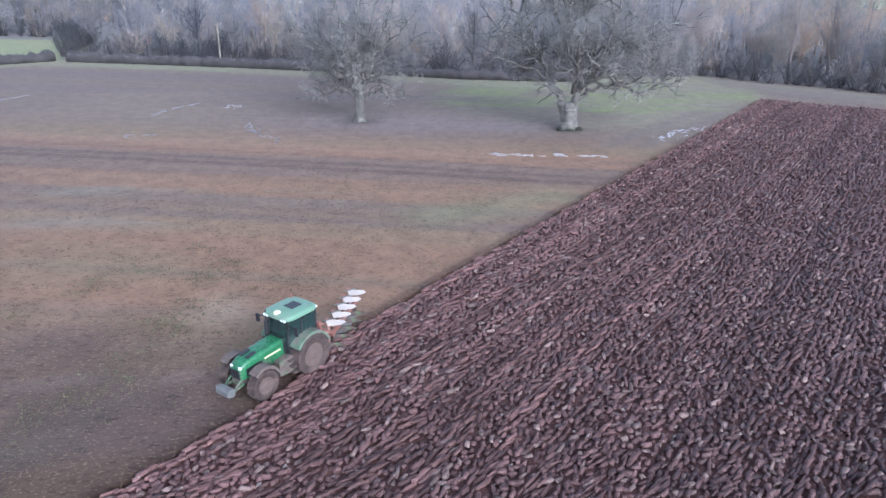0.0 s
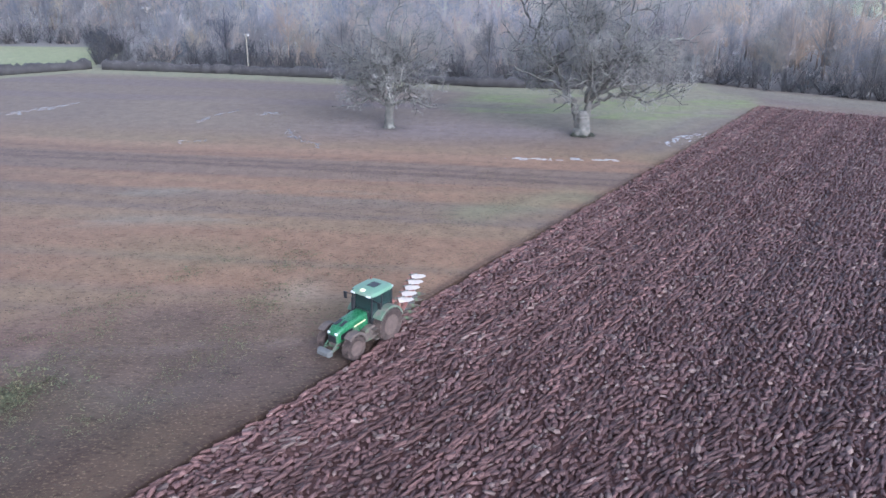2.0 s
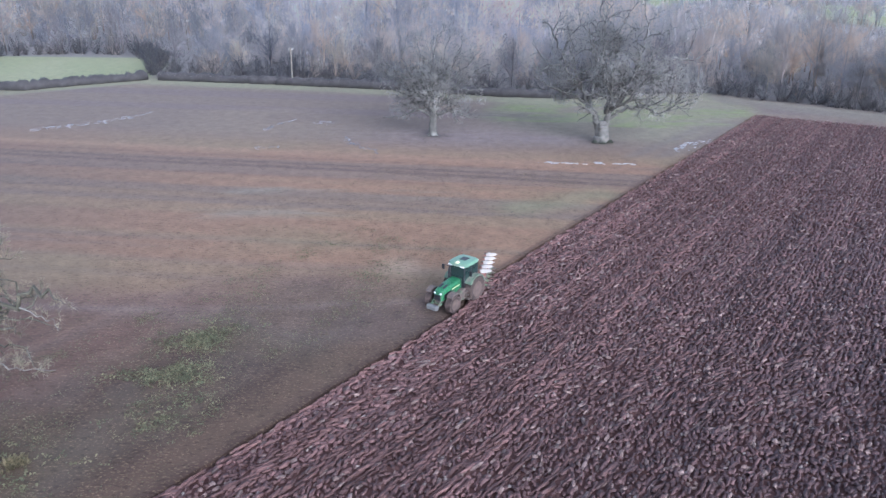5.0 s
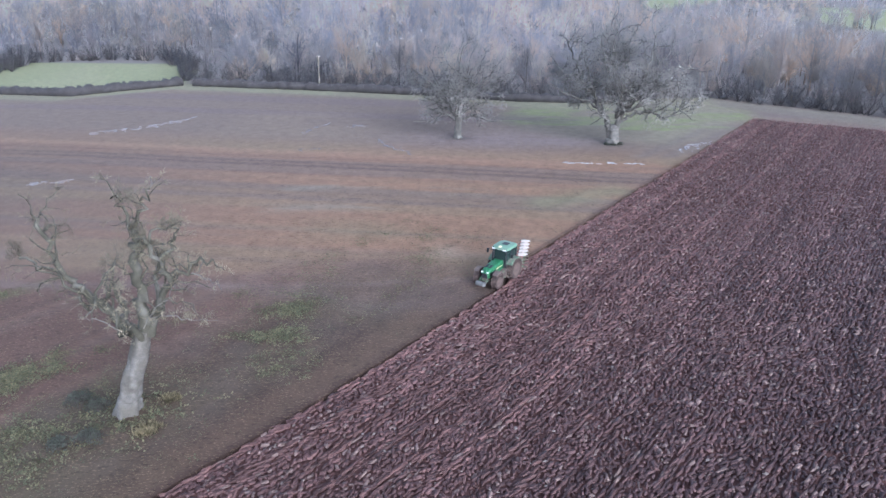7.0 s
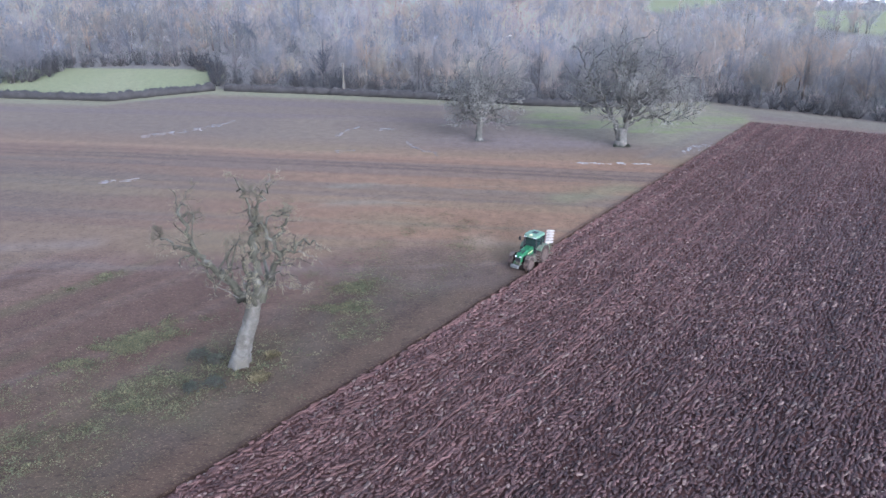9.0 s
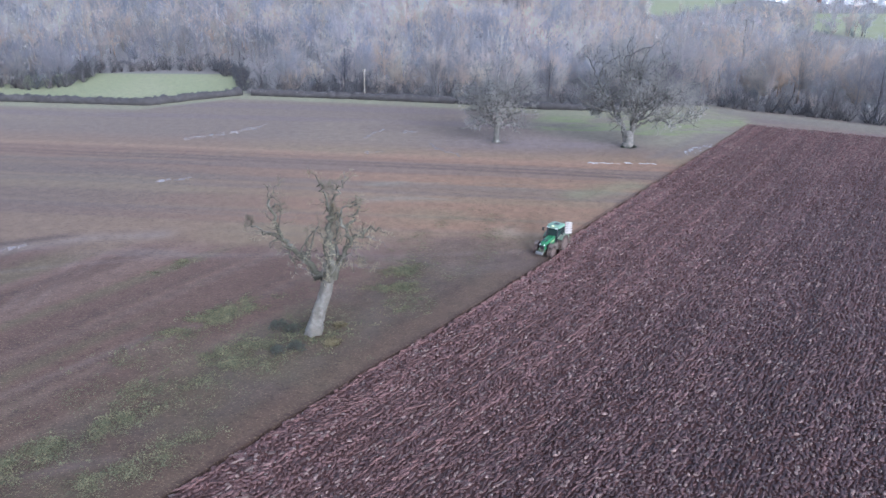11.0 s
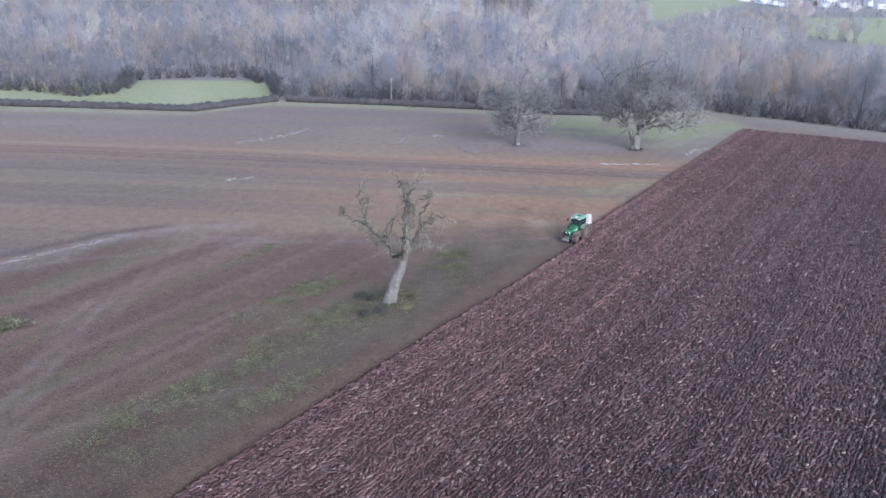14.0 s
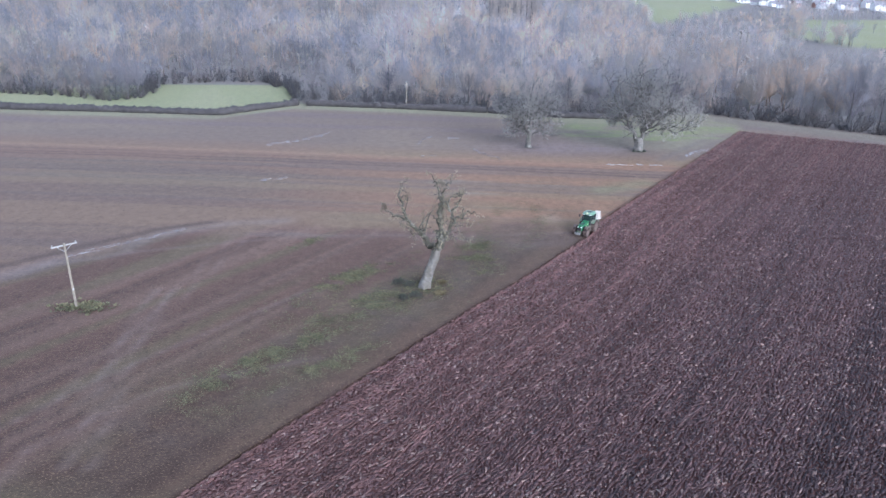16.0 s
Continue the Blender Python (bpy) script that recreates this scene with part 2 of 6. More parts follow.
def cover(x, y):
    """The colour of what covers the ground, by place."""
    s, n = x * UX + y * UY, x * NX + y * NY
    along, across = x - 0.112 * y, y + 0.112 * x          # along and across the old drilling
    bent = across + 2.5 * (noise2(along, across, 55, 23) - 0.5)
    streak = fbm(along, bent * 42, 260, 3)
    streak2 = fbm(along, bent * 40, 150, 13)
    broad = fbm(x, y * 2, 30, 21)
    c = np.empty(np.shape(x) + (3,))
    c[:] = (0.178, 0.128, 0.106)
    # stubble zone, tan and reddish stripes
    low = 27.5 + 9.0 * (fbm(x, y * 2, 14, 31) - 0.5) - 0.9 * np.clip(-66 - x, 0, 18)
    stub = step(across - 0.1 * x, low - 2.5, low + 2.5) * (1 - step(across, 66, 80))
    c = lay(c, (0.252, 0.184, 0.112), stub * (0.6 + 0.4 * streak))
    c = lay(c, (0.25, 0.152, 0.1), stub * step(streak, 0.5, 0.6) * 0.65)
    c = lay(c, (0.25, 0.145, 0.1), stub * step(across, 52, 57) * (1 - step(across, 66, 69)) * 0.6)
    c = lay(c, (0.17, 0.138, 0.118), stub * step(streak2, 0.52, 0.64) * 0.75)
    c = lay(c, (0.19, 0.18, 0.11), stub * step(broad, 0.55, 0.7) * 0.35)
    c = lay(c, (0.118, 0.094, 0.084), stub * (1 - step(x, -75, -14)) * (0.5 + 0.3 * step(streak, 0.42, 0.58)))      # duller land away from the ploughing
    # wheel lines through the stubble
    for off, w, m in ((58.9, 0.55, 0.75), (60.7, 0.5, 0.7), (63.2, 0.3, 0.5), (55.0, 0.3, 0.3), (47.5, 0.3, 0.3), (45.8, 0.25, 0.25)):
        wob = off + 1.0 * (noise2(x, y * 0, 18, 5) - 0.5) - 0.03 * np.clip(x, -60, 12)
        c = lay(c, (0.095, 0.068, 0.06), np.exp(-((across - wob) / w) ** 2) * m)
    c = lay(c, (0.27, 0.19, 0.135), np.exp(-((across - 66.2 + 0.03 * np.clip(x, -60, 12)) / 1.3) ** 2) * 0.55 * (1 - step(x, 2, 10)))
    # grey land towards the hedge
    far = step(across, 70, 80)
    c = lay(c, (0.162, 0.139, 0.117), far * 0.8)
    c = lay(c, (0.15, 0.125, 0.125), far * step(streak, 0.52, 0.66) * 0.7)
    c = lay(c, (0.22, 0.185, 0.14), far * step(broad, 0.5, 0.68) * 0.4)
    # bare land with tracks that run with the furrows
    near = 1 - step(across - 0.1 * x, low - 9, low + 5)
    runs = fbm(s, (n + 1.6 * noise2(s, n, 25, 43)) * 40, 80, 41)
    c = lay(c, (0.165, 0.105, 0.085), near * 0.7)
    c = lay(c, (0.085, 0.056, 0.05), near * step(runs, 0.48, 0.6) * 0.42)
    c = lay(c, (0.215, 0.172, 0.152), near * step(1 - runs, 0.5, 0.62) * 0.36)
    c = lay(c, (0.125, 0.13, 0.075), near * step(fbm(s, n * 20, 80, 51), 0.53, 0.62) * 0.55)
    c = lay(c, (0.19, 0.17, 0.165), np.exp(-((across - 0.1 * x - low + 3.5) / 1.5) ** 2) * step(fbm(along, bent * 8, 30, 53), 0.4, 0.6) * 0.6)   # pale wet land at the stubble's end
    for off in (-37.6, -39.4, -45.0, -46.8, -56.0, -57.8):
        c = lay(c, (0.085, 0.065, 0.06), near * np.exp(-((n - off - 1.2 * (noise2(s, s * 0, 30, 6) - 0.5)) / 0.45) ** 2) * 0.55)
    c = c * (1 - near[..., None] * np.array((0.03, 0.07, 0.13)))
    c = c * (1 - near * (1 - step(s, -26, 12)) * 0.26)[..., None] * (1 - near * step(n, -37, -28) * 0.27)[..., None] * (1 - near * (1 - step(s, -62, -28)) * 0.2)[..., None]
    # weedy headland beside the ploughing
    strip = step(n, -35, -32) * (1 - step(n, -25, -22.5)) * near * (1 - step(s, 24, 34))
    c = c * (1 - 0.28 * (1 - step(across, 17, 32)) * step(x, -30, -19) * near)[..., None]
    c = lay(c, (0.12, 0.1, 0.065), strip * (0.15 + 0.5 * step(fbm(x, y, 5, 61), 0.42, 0.62)) * 0.8)
    c = lay(c, (0.1, 0.078, 0.066), strip * step(fbm(x, y, 3.5, 71), 0.55, 0.68) * 0.6)
    c = c * (1 - 0.16 * strip * (1 - step(n, -24, -22.6)))[..., None]
    c = lay(c, (0.115, 0.082, 0.056), step(n, -24.5, -22) * near * 0.7)
    c = lay(c, (0.085, 0.066, 0.06), np.exp(-(((x + 13) / 6) ** 2 + ((y - 24.5) / 2.2) ** 2)) * 0.7)
    c = lay(c, (0.33, 0.27, 0.2), np.exp(-(((x + 11.3) / 1.6) ** 2 + ((y - 33.3) / 1.8) ** 2)) * 0.8 * (0.5 + streak2))
    wet = near_line(x, y, [(-90, 2), (-83, 9.5), (-77.7, 16.2), (-70.6, 23.0), (-66.2, 27.2), (-59, 30.2), (-52, 31.5)])
    c = lay(c, (0.205, 0.185, 0.19), np.exp(-(wet / 1.5) ** 2) * (0.2 + 0.5 * noise2(x, y, 4, 57)))
    wet = near_line(x, y, [(-92, 6), (-84, 13.5), (-76, 21.5), (-70, 27.0), (-63, 30.5)])
    c = lay(c, (0.07, 0.055, 0.052), np.exp(-(wet / 0.9) ** 2) * 0.75)
    c = lay(c, (0.2, 0.175, 0.17), np.exp(-(near_line(x, y, [(-70, 18), (-58, 22), (-45, 25), (-22, 25.4), (-9, 27)]) / 0.5) ** 2) * 0.4 * noise2(x, y, 6, 58))
    for line in ([(-55, -27), (-56.0, -22.0), (-58.4, -10.9), (-59.8, -3.8), (-60.2, 6)], [(-57, -27), (-57.8, -21.0), (-60.2, -10.5), (-61.6, -3.5), (-62, 6)], [(-61, -25), (-54, -16), (-46.5, -12.5), (-40, -10)], [(-66, -24), (-60, -14), (-52, -4), (-44, 6)]):
        c = lay(c, (0.2, 0.175, 0.165), near * np.exp(-(near_line(x, y, line) / 0.42) ** 2) * 0.3)
    damp = near_line(x, y, [(-0.5, 48.5), (8.5, 53.4), (10.1, 52.2)])
    c = lay(c, (0.2, 0.205, 0.125), np.exp(-(damp / 2.2) ** 2) * (0.3 + 0.7 * streak2))            # sprouting green beside the ploughing
    for line in ([(-29.7, 52.8), (-22.7, 55.0), (-14.2, 53.4), (-6.6, 51.9)], [(-32.0, 45.3), (-24.1, 46.3), (-12.2, 45.3)]):
        c = lay(c, (0.215, 0.205, 0.175), np.exp(-((near_line(x, y, line)) / 1.3) ** 2) * step(fbm(along, bent * 12, 14, 59), 0.42, 0.6) * 0.6)   # frosted streaks
    c = lay(c, (0.125, 0.122, 0.075), near * step(n, -44, -34) * step(fbm(x, y, 9, 67), 0.4, 0.62) * 0.22)      # a thin green bloom
    for px, py, sx in ((-61.0, -3.0, 0.0), (-59.2, -3.6, 0.0)):           # pale dusty wheel lines that cross the bare land
        d = np.abs((x - px - 0.0009 * (y - 10) ** 2 * np.sign(10 - y)) * 0.96 - (y - py) * 0.12)
        c = lay(c, (0.24, 0.2, 0.185), near * np.exp(-(d / 0.4) ** 2) * 0.18)
    c = lay(c, (0.065, 0.06, 0.045), np.exp(-(((x + 31.8) / 1.9) ** 2 + ((y - 7.2) / 1.7) ** 2)) * 0.65)      # a darker patch of ground at the old oak's foot
    edge = n - furrow_edge(s)
    c = lay(c, (0.075, 0.05, 0.042), step(edge, -0.75, -0.2) * (1 - step(s, 40, 90)) * 0.7)                 # crumbs and wet soil on the furrow's rim, its shadow painted in
    c = c * np.array((0.94, 0.848, 0.77))
    # grass round the oaks and along the hedges
    patch = 0.35 + 0.65 * step(fbm(x, y, 7, 81), 0.38, 0.62)
    oak = inside(x, y, [(-2, 96), (2, 88), (9, 80), (22, 79), (30, 84), (44, 101), (43, 116), (14, 109), (2, 107)], 3.0)
    c = lay(c, (0.21, 0.19, 0.125), oak * (0.3 + 0.7 * patch) * 0.8)
    c = lay(c, (0.18, 0.205, 0.078), oak * step(fbm(x, y * 2, 8, 85), 0.42, 0.6) * (0.3 + 0.5 * step(fbm(x, y * 2, 2.5, 86), 0.4, 0.6)))
    bare = np.maximum(np.exp(-(((x + 6) / 13) ** 2 + ((y - 80) / 6) ** 2)), np.exp(-(((x - 5) / 9) ** 2 + ((y - 79) / 3.5) ** 2)))
    c = lay(c, (0.19, 0.145, 0.135), bare * 0.85)
    rut = np.abs((x - 23.7) * 0.778 - (y - 77.5) * 0.628)                  # a muddy way past the right-hand oak
    c = lay(c, (0.15, 0.12, 0.1), np.exp(-((rut - 1.5) / 1.1) ** 2) * step(y, 68, 71) * (1 - step(y, 86, 92)) * 0.7)
    for ox, oy, rr in ((13.4, 77.4, 1.9), (-9.6, 80.8, 2.2)):                # darker ground at the feet of the oaks
        c = lay(c, (0.05, 0.042, 0.036), np.exp(-((x - ox) ** 2 + 2.0 * (y - oy) ** 2) / rr ** 2) * 0.75)
    for off in (96.0, 97.6):
        c = lay(c, (0.12, 0.105, 0.085), np.exp(-((y + 0.22 * x - off) / 0.35) ** 2) * step(x, -14, -8) * (1 - step(x, 8, 14)) * 0.6)
    hy = hedge_y(x)
    margin = step(y, hy - 8.5, hy - 4.5) * (1 - step(y, hy + 1, hy + 3)) * (x < 43)
    c = lay(c, (0.215, 0.205, 0.125), margin * (0.55 + 0.45 * patch))
    track = step(y, hy - 12, hy - 8) * (x > 40) * (1 - step(y, hy - 2, hy + 2))
    c = lay(c, (0.165, 0.14, 0.108), track * 0.85)
    c = lay(c, (0.2, 0.175, 0.13), track * step(y, hy - 5, hy - 3) * 0.7)
    # beyond the hedges: litter under the woods, green fields
    beyond = step(y, hy + 1, hy + 3)
    c = lay(c, (0.17, 0.15, 0.135), beyond)
    green = fbm(x, y, 18, 91)
    g1 = inside(x, y, [(-175, 124), (-112, 119.5), (-87, 117), (-79, 124), (-69, 132.5), (-73, 154), (-86, 171), (-103, 172), (-121, 166), (-175, 166)], 1.2)
    c = lay(c, (0.235, 0.245, 0.122), g1)
    c = lay(c, (0.27, 0.265, 0.145), g1 * step(green, 0.45, 0.65) * 0.6)
    for poly in ([(178, 296), (330, 285), (420, 520), (247, 505), (172, 358)], [(126, 452), (190, 486), (266, 565), (300, 760), (380, 900), (190, 900), (122, 560)], [(-420, 330), (-262, 318), (-256, 350), (-284, 398), (-420, 400)]):
        f = inside(x, y, poly, 6.0)
        c = lay(c, (0.225, 0.235, 0.115), f)
        c = lay(c, (0.25, 0.25, 0.15), f * step(green, 0.4, 0.7) * 0.6)
    c = lay(c, (0.17, 0.19, 0.1), step(y, 880, 930))
    return c


def stretch(*runs):
    out = []
    for a, b, d in runs:
        out += list(np.arange(a, b, d))
    return np.array(out)


gx = stretch((-4500, -600, 300), (-600, -180, 8), (-180, -110, 2.0), (-110, 30, 1.0), (30, 80, 2.0), (80, 600, 8), (600, 4501, 300))
gy = stretch((-1500, -100, 200), (-100, -45, 5), (-45, 136, 0.6), (136, 180, 1.0), (180, 1000, 8), (1000, 4901, 300))
GX, GY = np.meshgrid(gx, gy)
nx, ny = len(gx), len(gy)
GZ = 0.12 * (fbm(GX, GY, 25, 15) - 0.5) * step(GY, 30, 60) * (1 - step(GY, 110, 130)) - 0.02
gs, gn = GX * UX + GY * UY, GX * NX + GY * NY
ploughed = step(gn, furrow_edge(gs) - 3.0, furrow_edge(gs) - 1.2) * (1 - step(gs, TOP_S - 1 + 0.14 * (gn + 21), TOP_S + 2 + 0.14 * (gn + 21)))
GZ = GZ * (1 - ploughed) - 0.34 * ploughed
quad = (np.arange(ny - 1)[:, None] * nx + np.arange(nx - 1)[None, :]).ravel()
ground_mesh = mesh_from("ground", np.c_[GX.ravel(), GY.ravel(), GZ.ravel()], np.c_[quad, quad + 1, quad + nx + 1, quad + nx], smooth=True)
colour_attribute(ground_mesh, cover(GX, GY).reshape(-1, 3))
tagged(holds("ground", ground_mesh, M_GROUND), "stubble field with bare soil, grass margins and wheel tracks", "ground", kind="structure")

# ---- the ploughed land: a ridged bed with turned clods on it ----
ROW = 0.385
PASS = 5 * ROW                    # the plough turns five furrows at a time
CLOD_TONE = np.array((0.123, 0.068, 0.060))
vs_, vn_ = stretch((-60, 110, 0.5)), np.array((-5.2, -4.4, -3.6, -2.8, -2.0, -1.2, -0.6, -0.25, -0.06, 0.0, 0.05))
VS, VN = np.meshgrid(vs_, vn_)
ragged = 0.16 * (noise2(VS, VS * 0, 0.9, 14) - 0.5) + 0.25 * (noise2(VS, VS * 0, 3.1, 15) - 0.5)
VX, VY = sn(VS, furrow_edge(VS) + VN + ragged * (VN > -1))
VZ = np.select([VN < -5, VN < -0.5, VN < -0.1, VN < 0.02], [-0.05, 0.0 + 0.02 * noise2(VS, VN, 1.0, 16), 0.03, -0.03 - 0.0 * VS], -0.3)
a = (np.arange(len(vn_) - 1)[:, None] * len(vs_) + np.arange(len(vs_) - 1)[None, :]).ravel()
verge_mesh = mesh_from("verge", np.c_[VX.ravel(), VY.ravel(), VZ.ravel()], np.c_[a, a + len(vs_), a + len(vs_) + 1, a + 1][:, ::-1], smooth=False)
colour_attribute(verge_mesh, cover(VX, VY).reshape(-1, 3))
tagged(holds("verge", verge_mesh, M_GROUND), "trodden unploughed soil with a crumbling furrow wall", "ground", kind="structure")


def bed(s, n):
    e = furrow_edge(s)
    ridge = np.abs(np.sin(math.pi * (n - e) / ROW + 0.9 * (noise2(s, n, 2.5, 4) - 0.5)))
    z = 0.02 + 0.12 * ridge * (0.4 + noise2(s, n, 0.7, 8)) + 0.1 * (noise2(s, n, 0.33, 9) - 0.4)
    return np.where(n - e < 0.5, -0.24 + 0.05 * noise2(s, n, 0.4, 10), np.maximum(z, 0.0) - 0.03)


ps, pn = stretch((-160, -60, 2.0), (-60, 118, 0.5)), stretch((-22.4, 26, 0.2), (26, 90, 1.0))
PS, PN = np.meshgrid(ps, pn)
PX, PY = sn(PS, PN)
PZ = bed(PS, PN)
keep = (PN > furrow_edge(PS)) & (PS < TOP_S + 0.14 * (PN + 21) + 1.2 * (noise2(PN, PN * 0, 2.1, 12) - 0.5))
a = (np.arange(len(pn) - 1)[:, None] * len(ps) + np.arange(len(ps) - 1)[None, :]).ravel()
faces = np.c_[a, a + len(ps), a + len(ps) + 1, a + 1]
k = keep.ravel()
faces = faces[k[faces].all(axis=1)]
used = np.unique(faces)
remap = np.full(PX.size, -1)
remap[used] = np.arange(len(used))
bed_mesh = mesh_from("ploughed_field", np.c_[PX.ravel(), PY.ravel(), PZ.ravel()][used], remap[faces], smooth=True)
tagged(holds("ploughed_field", bed_mesh, M_SOIL), "freshly ploughed dark reddish-brown soil in furrows", "field", kind="structure")


def loaf():
    """A rounded elongated lump one metre long, open below, as triangles."""
    V = [(-0.5, 0, -0.1)]
    for x, turn in ((-0.34, 0.0), (0.34, 12.0)):
        for t in (-35, 45, 125, 205):
            V.append((x, 0.5 * math.cos(radians(t + turn)), 0.5 * math.sin(radians(t + turn))))
    V.append((0.5, 0, -0.1))
    F = []
    for j in range(3):
        p, q, r, t = 1 + j, 2 + j, 5 + j, 6 + j
        F += [(0, q, p), (p, q, t), (p, t, r), (9, r, t)]
    return np.array(V), np.array(F)


def clods():
    """Every pass of the plough leaves some long slices and some broken lumps; all lie along the furrows."""
    V0, F0 = loaf()
    S, Nn = [], []
    for row in range(int(46.4 / (ROW * 0.68))):
        s = -58 + np.cumsum(rng.uniform(0.17, 0.47, 900))
        s = np.where(s > 50, 50 + (s - 50) * 1.5, s)                 # larger steps far off
        s = s[s < 124]
        n = furrow_edge(s) + 0.62 + row * ROW * 0.68 + rng.normal(0, 0.06, len(s))
        ok = (s < TOP_S - 0.3 + 0.14 * (n + 21)) & (n < 25)
        S.append(s[ok])
        Nn.append(n[ok])
    s, n = np.concatenate(S), np.concatenate(Nn)
    k = len(s)
    own = n - furrow_edge(s)
    lane, phase = np.floor(own / PASS).astype(int), (own / PASS) % 1.0
    phase = phase + 0.35 * (noise2(s, n, 9.0, 62) - 0.5)
    slab = step(phase, 0.02, 0.14) * (1 - step(phase, 0.42, 0.56)) * step(noise2(s, n * 0.6, 6.0, 63), 0.18, 0.42)   # where the slices stay whole
    lane_yaw, lane_tone = rng.normal(0, 0.08, 80)[lane], rng.uniform(0.88, 1.12, 80)[lane]
    row_tone = rng.uniform(0.76, 1.28, 400)[np.floor(own / (ROW * 0.68)).astype(int)]
    far = step(s, 44, 70)
    rough = fbm(s, n, 2.2, 17)
    length = rng.uniform(0.2, 0.56, k) * (1.25 - 0.5 * rough) * (1 + slab * rng.uniform(0.25, 1.1, k)) * (1 + 0.35 * far)
    wide = rng.uniform(0.11, 0.25, k) * (1.0 - 0.12 * slab) * (1 - 0.12 * far)
    high = rng.uniform(0.13, 0.25, k)
    loose = (0.34 - 0.26 * slab) * (1 - 0.7 * far)
    yaw = math.atan2(UY, UX) + lane_yaw + rng.normal(0, 1, k) * loose + (0.34 * (noise2(s, n, 4.5, 64) - 0.5) - 0.16 * slab) * (1 - far)
    pitch, roll = rng.normal(0, 0.22, k) * (1 - 0.5 * slab), rng.normal(0.25, 0.4, k)
    P = (V0[None] * rng.uniform(0.75, 1.25, (k, len(V0), 1)) + rng.uniform(-0.12, 0.12, (k, len(V0), 3))) * np.c_[length, wide, high][:, None, :]
    cr, sr, cp, sp, cy, sy = np.cos(roll), np.sin(roll), np.cos(pitch), np.sin(pitch), np.cos(yaw), np.sin(yaw)
    y, z = P[..., 1] * cr[:, None] - P[..., 2] * sr[:, None], P[..., 1] * sr[:, None] + P[..., 2] * cr[:, None]
    x, z = P[..., 0] * cp[:, None] - z * sp[:, None], P[..., 0] * sp[:, None] + z * cp[:, None]
    x, y = x * cy[:, None] - y * sy[:, None], x * sy[:, None] + y * cy[:, None]
    X, Y = sn(s, n)
    Z = bed(s, n) + rng.uniform(0.03, 0.13, k) + 0.05 * (phase % 1.0)
    V = np.stack((x + X[:, None], y + Y[:, None], z + Z[:, None]), axis=2).reshape(-1, 3)
    F = (F0[None] + (np.arange(k) * len(V0))[:, None, None]).reshape(-1, 3)
    tone = (rng.uniform(0.82, 1.2, k) * row_tone * lane_tone * (0.8 + 0.4 * fbm(s, n * 7, 16, 19)))[:, None] * CLOD_TONE
    tone = tone * (1 + slab[:, None] * np.array((0.04, 0.02, -0.01)))
    old = step(n, -18, 6)[:, None] * (1 - 0.6 * step(s, 45, 100)[:, None])     # the earlier passes have dried greyer
    tone = tone * (1.08 - 0.4 * old) * (0.84 + 0.16 * step(s, -32, 4))[:, None] + np.array([-0.004, 0.001, 0.004]) * old
    # some clods made pale: glints of smeared slices put into the colour
    dry = (rng.random(k) < 0.05 + 0.06 * (1 - slab) + 0.04 * far)[:, None]
    tone = np.where(dry, np.array([0.188, 0.130, 0.110]) * rng.uniform(0.7, 1.25, (k, 1)), tone)
    me = mesh_from("soil_clods", V, F, True)
    colour_attribute(me, np.repeat(tone, len(V0), axis=0))
    return me


def crumbs(count=30000):
    """Small broken bits between the clods."""
    V0 = np.array(((1, 0, 0), (0, 1, 0), (-1, 0, 0), (0, -1, 0), (0, 0, 1)), dtype=float)
    F0 = np.array(((0, 1, 4), (1, 2, 4), (2, 3, 4), (3, 0, 4)))
    s = -58 + 165 * rng.random(count) ** 1.25
    n = furrow_edge(s) + 0.5 + 45 * rng.random(count)
    ok = s < TOP_S + 0.14 * (n + 21)
    s, n = s[ok], n[ok]
    k = len(s)
    size = rng.uniform(0.04, 0.11, (k, 1, 1)) * rng.uniform(0.6, 1.5, (k, 5, 1)) * np.array((1.4, 0.8, 0.8))
    t = (math.atan2(UY, UX) + rng.normal(0, 0.6, k))[:, None]
    P = V0[None] * size
    X, Y = sn(s, n)
    V = np.stack((P[..., 0] * np.cos(t) - P[..., 1] * np.sin(t) + X[:, None], P[..., 0] * np.sin(t) + P[..., 1] * np.cos(t) + Y[:, None], P[..., 2] + (bed(s, n) + rng.uniform(0.04, 0.2, k))[:, None]), 2).reshape(-1, 3)
    me = mesh_from("soil_crumbs", V, (F0[None] + (np.arange(k) * 5)[:, None, None]).reshape(-1, 3))
    # the palest crumbs carry the soil's sparkle in their colour
    tone = np.where((rng.random(k) < 0.16)[:, None], np.array([0.24, 0.195, 0.165]), rng.uniform(0.6, 1.3, k)[:, None] * CLOD_TONE)
    colour_attribute(me, np.repeat(tone, 5, axis=0))
    return me


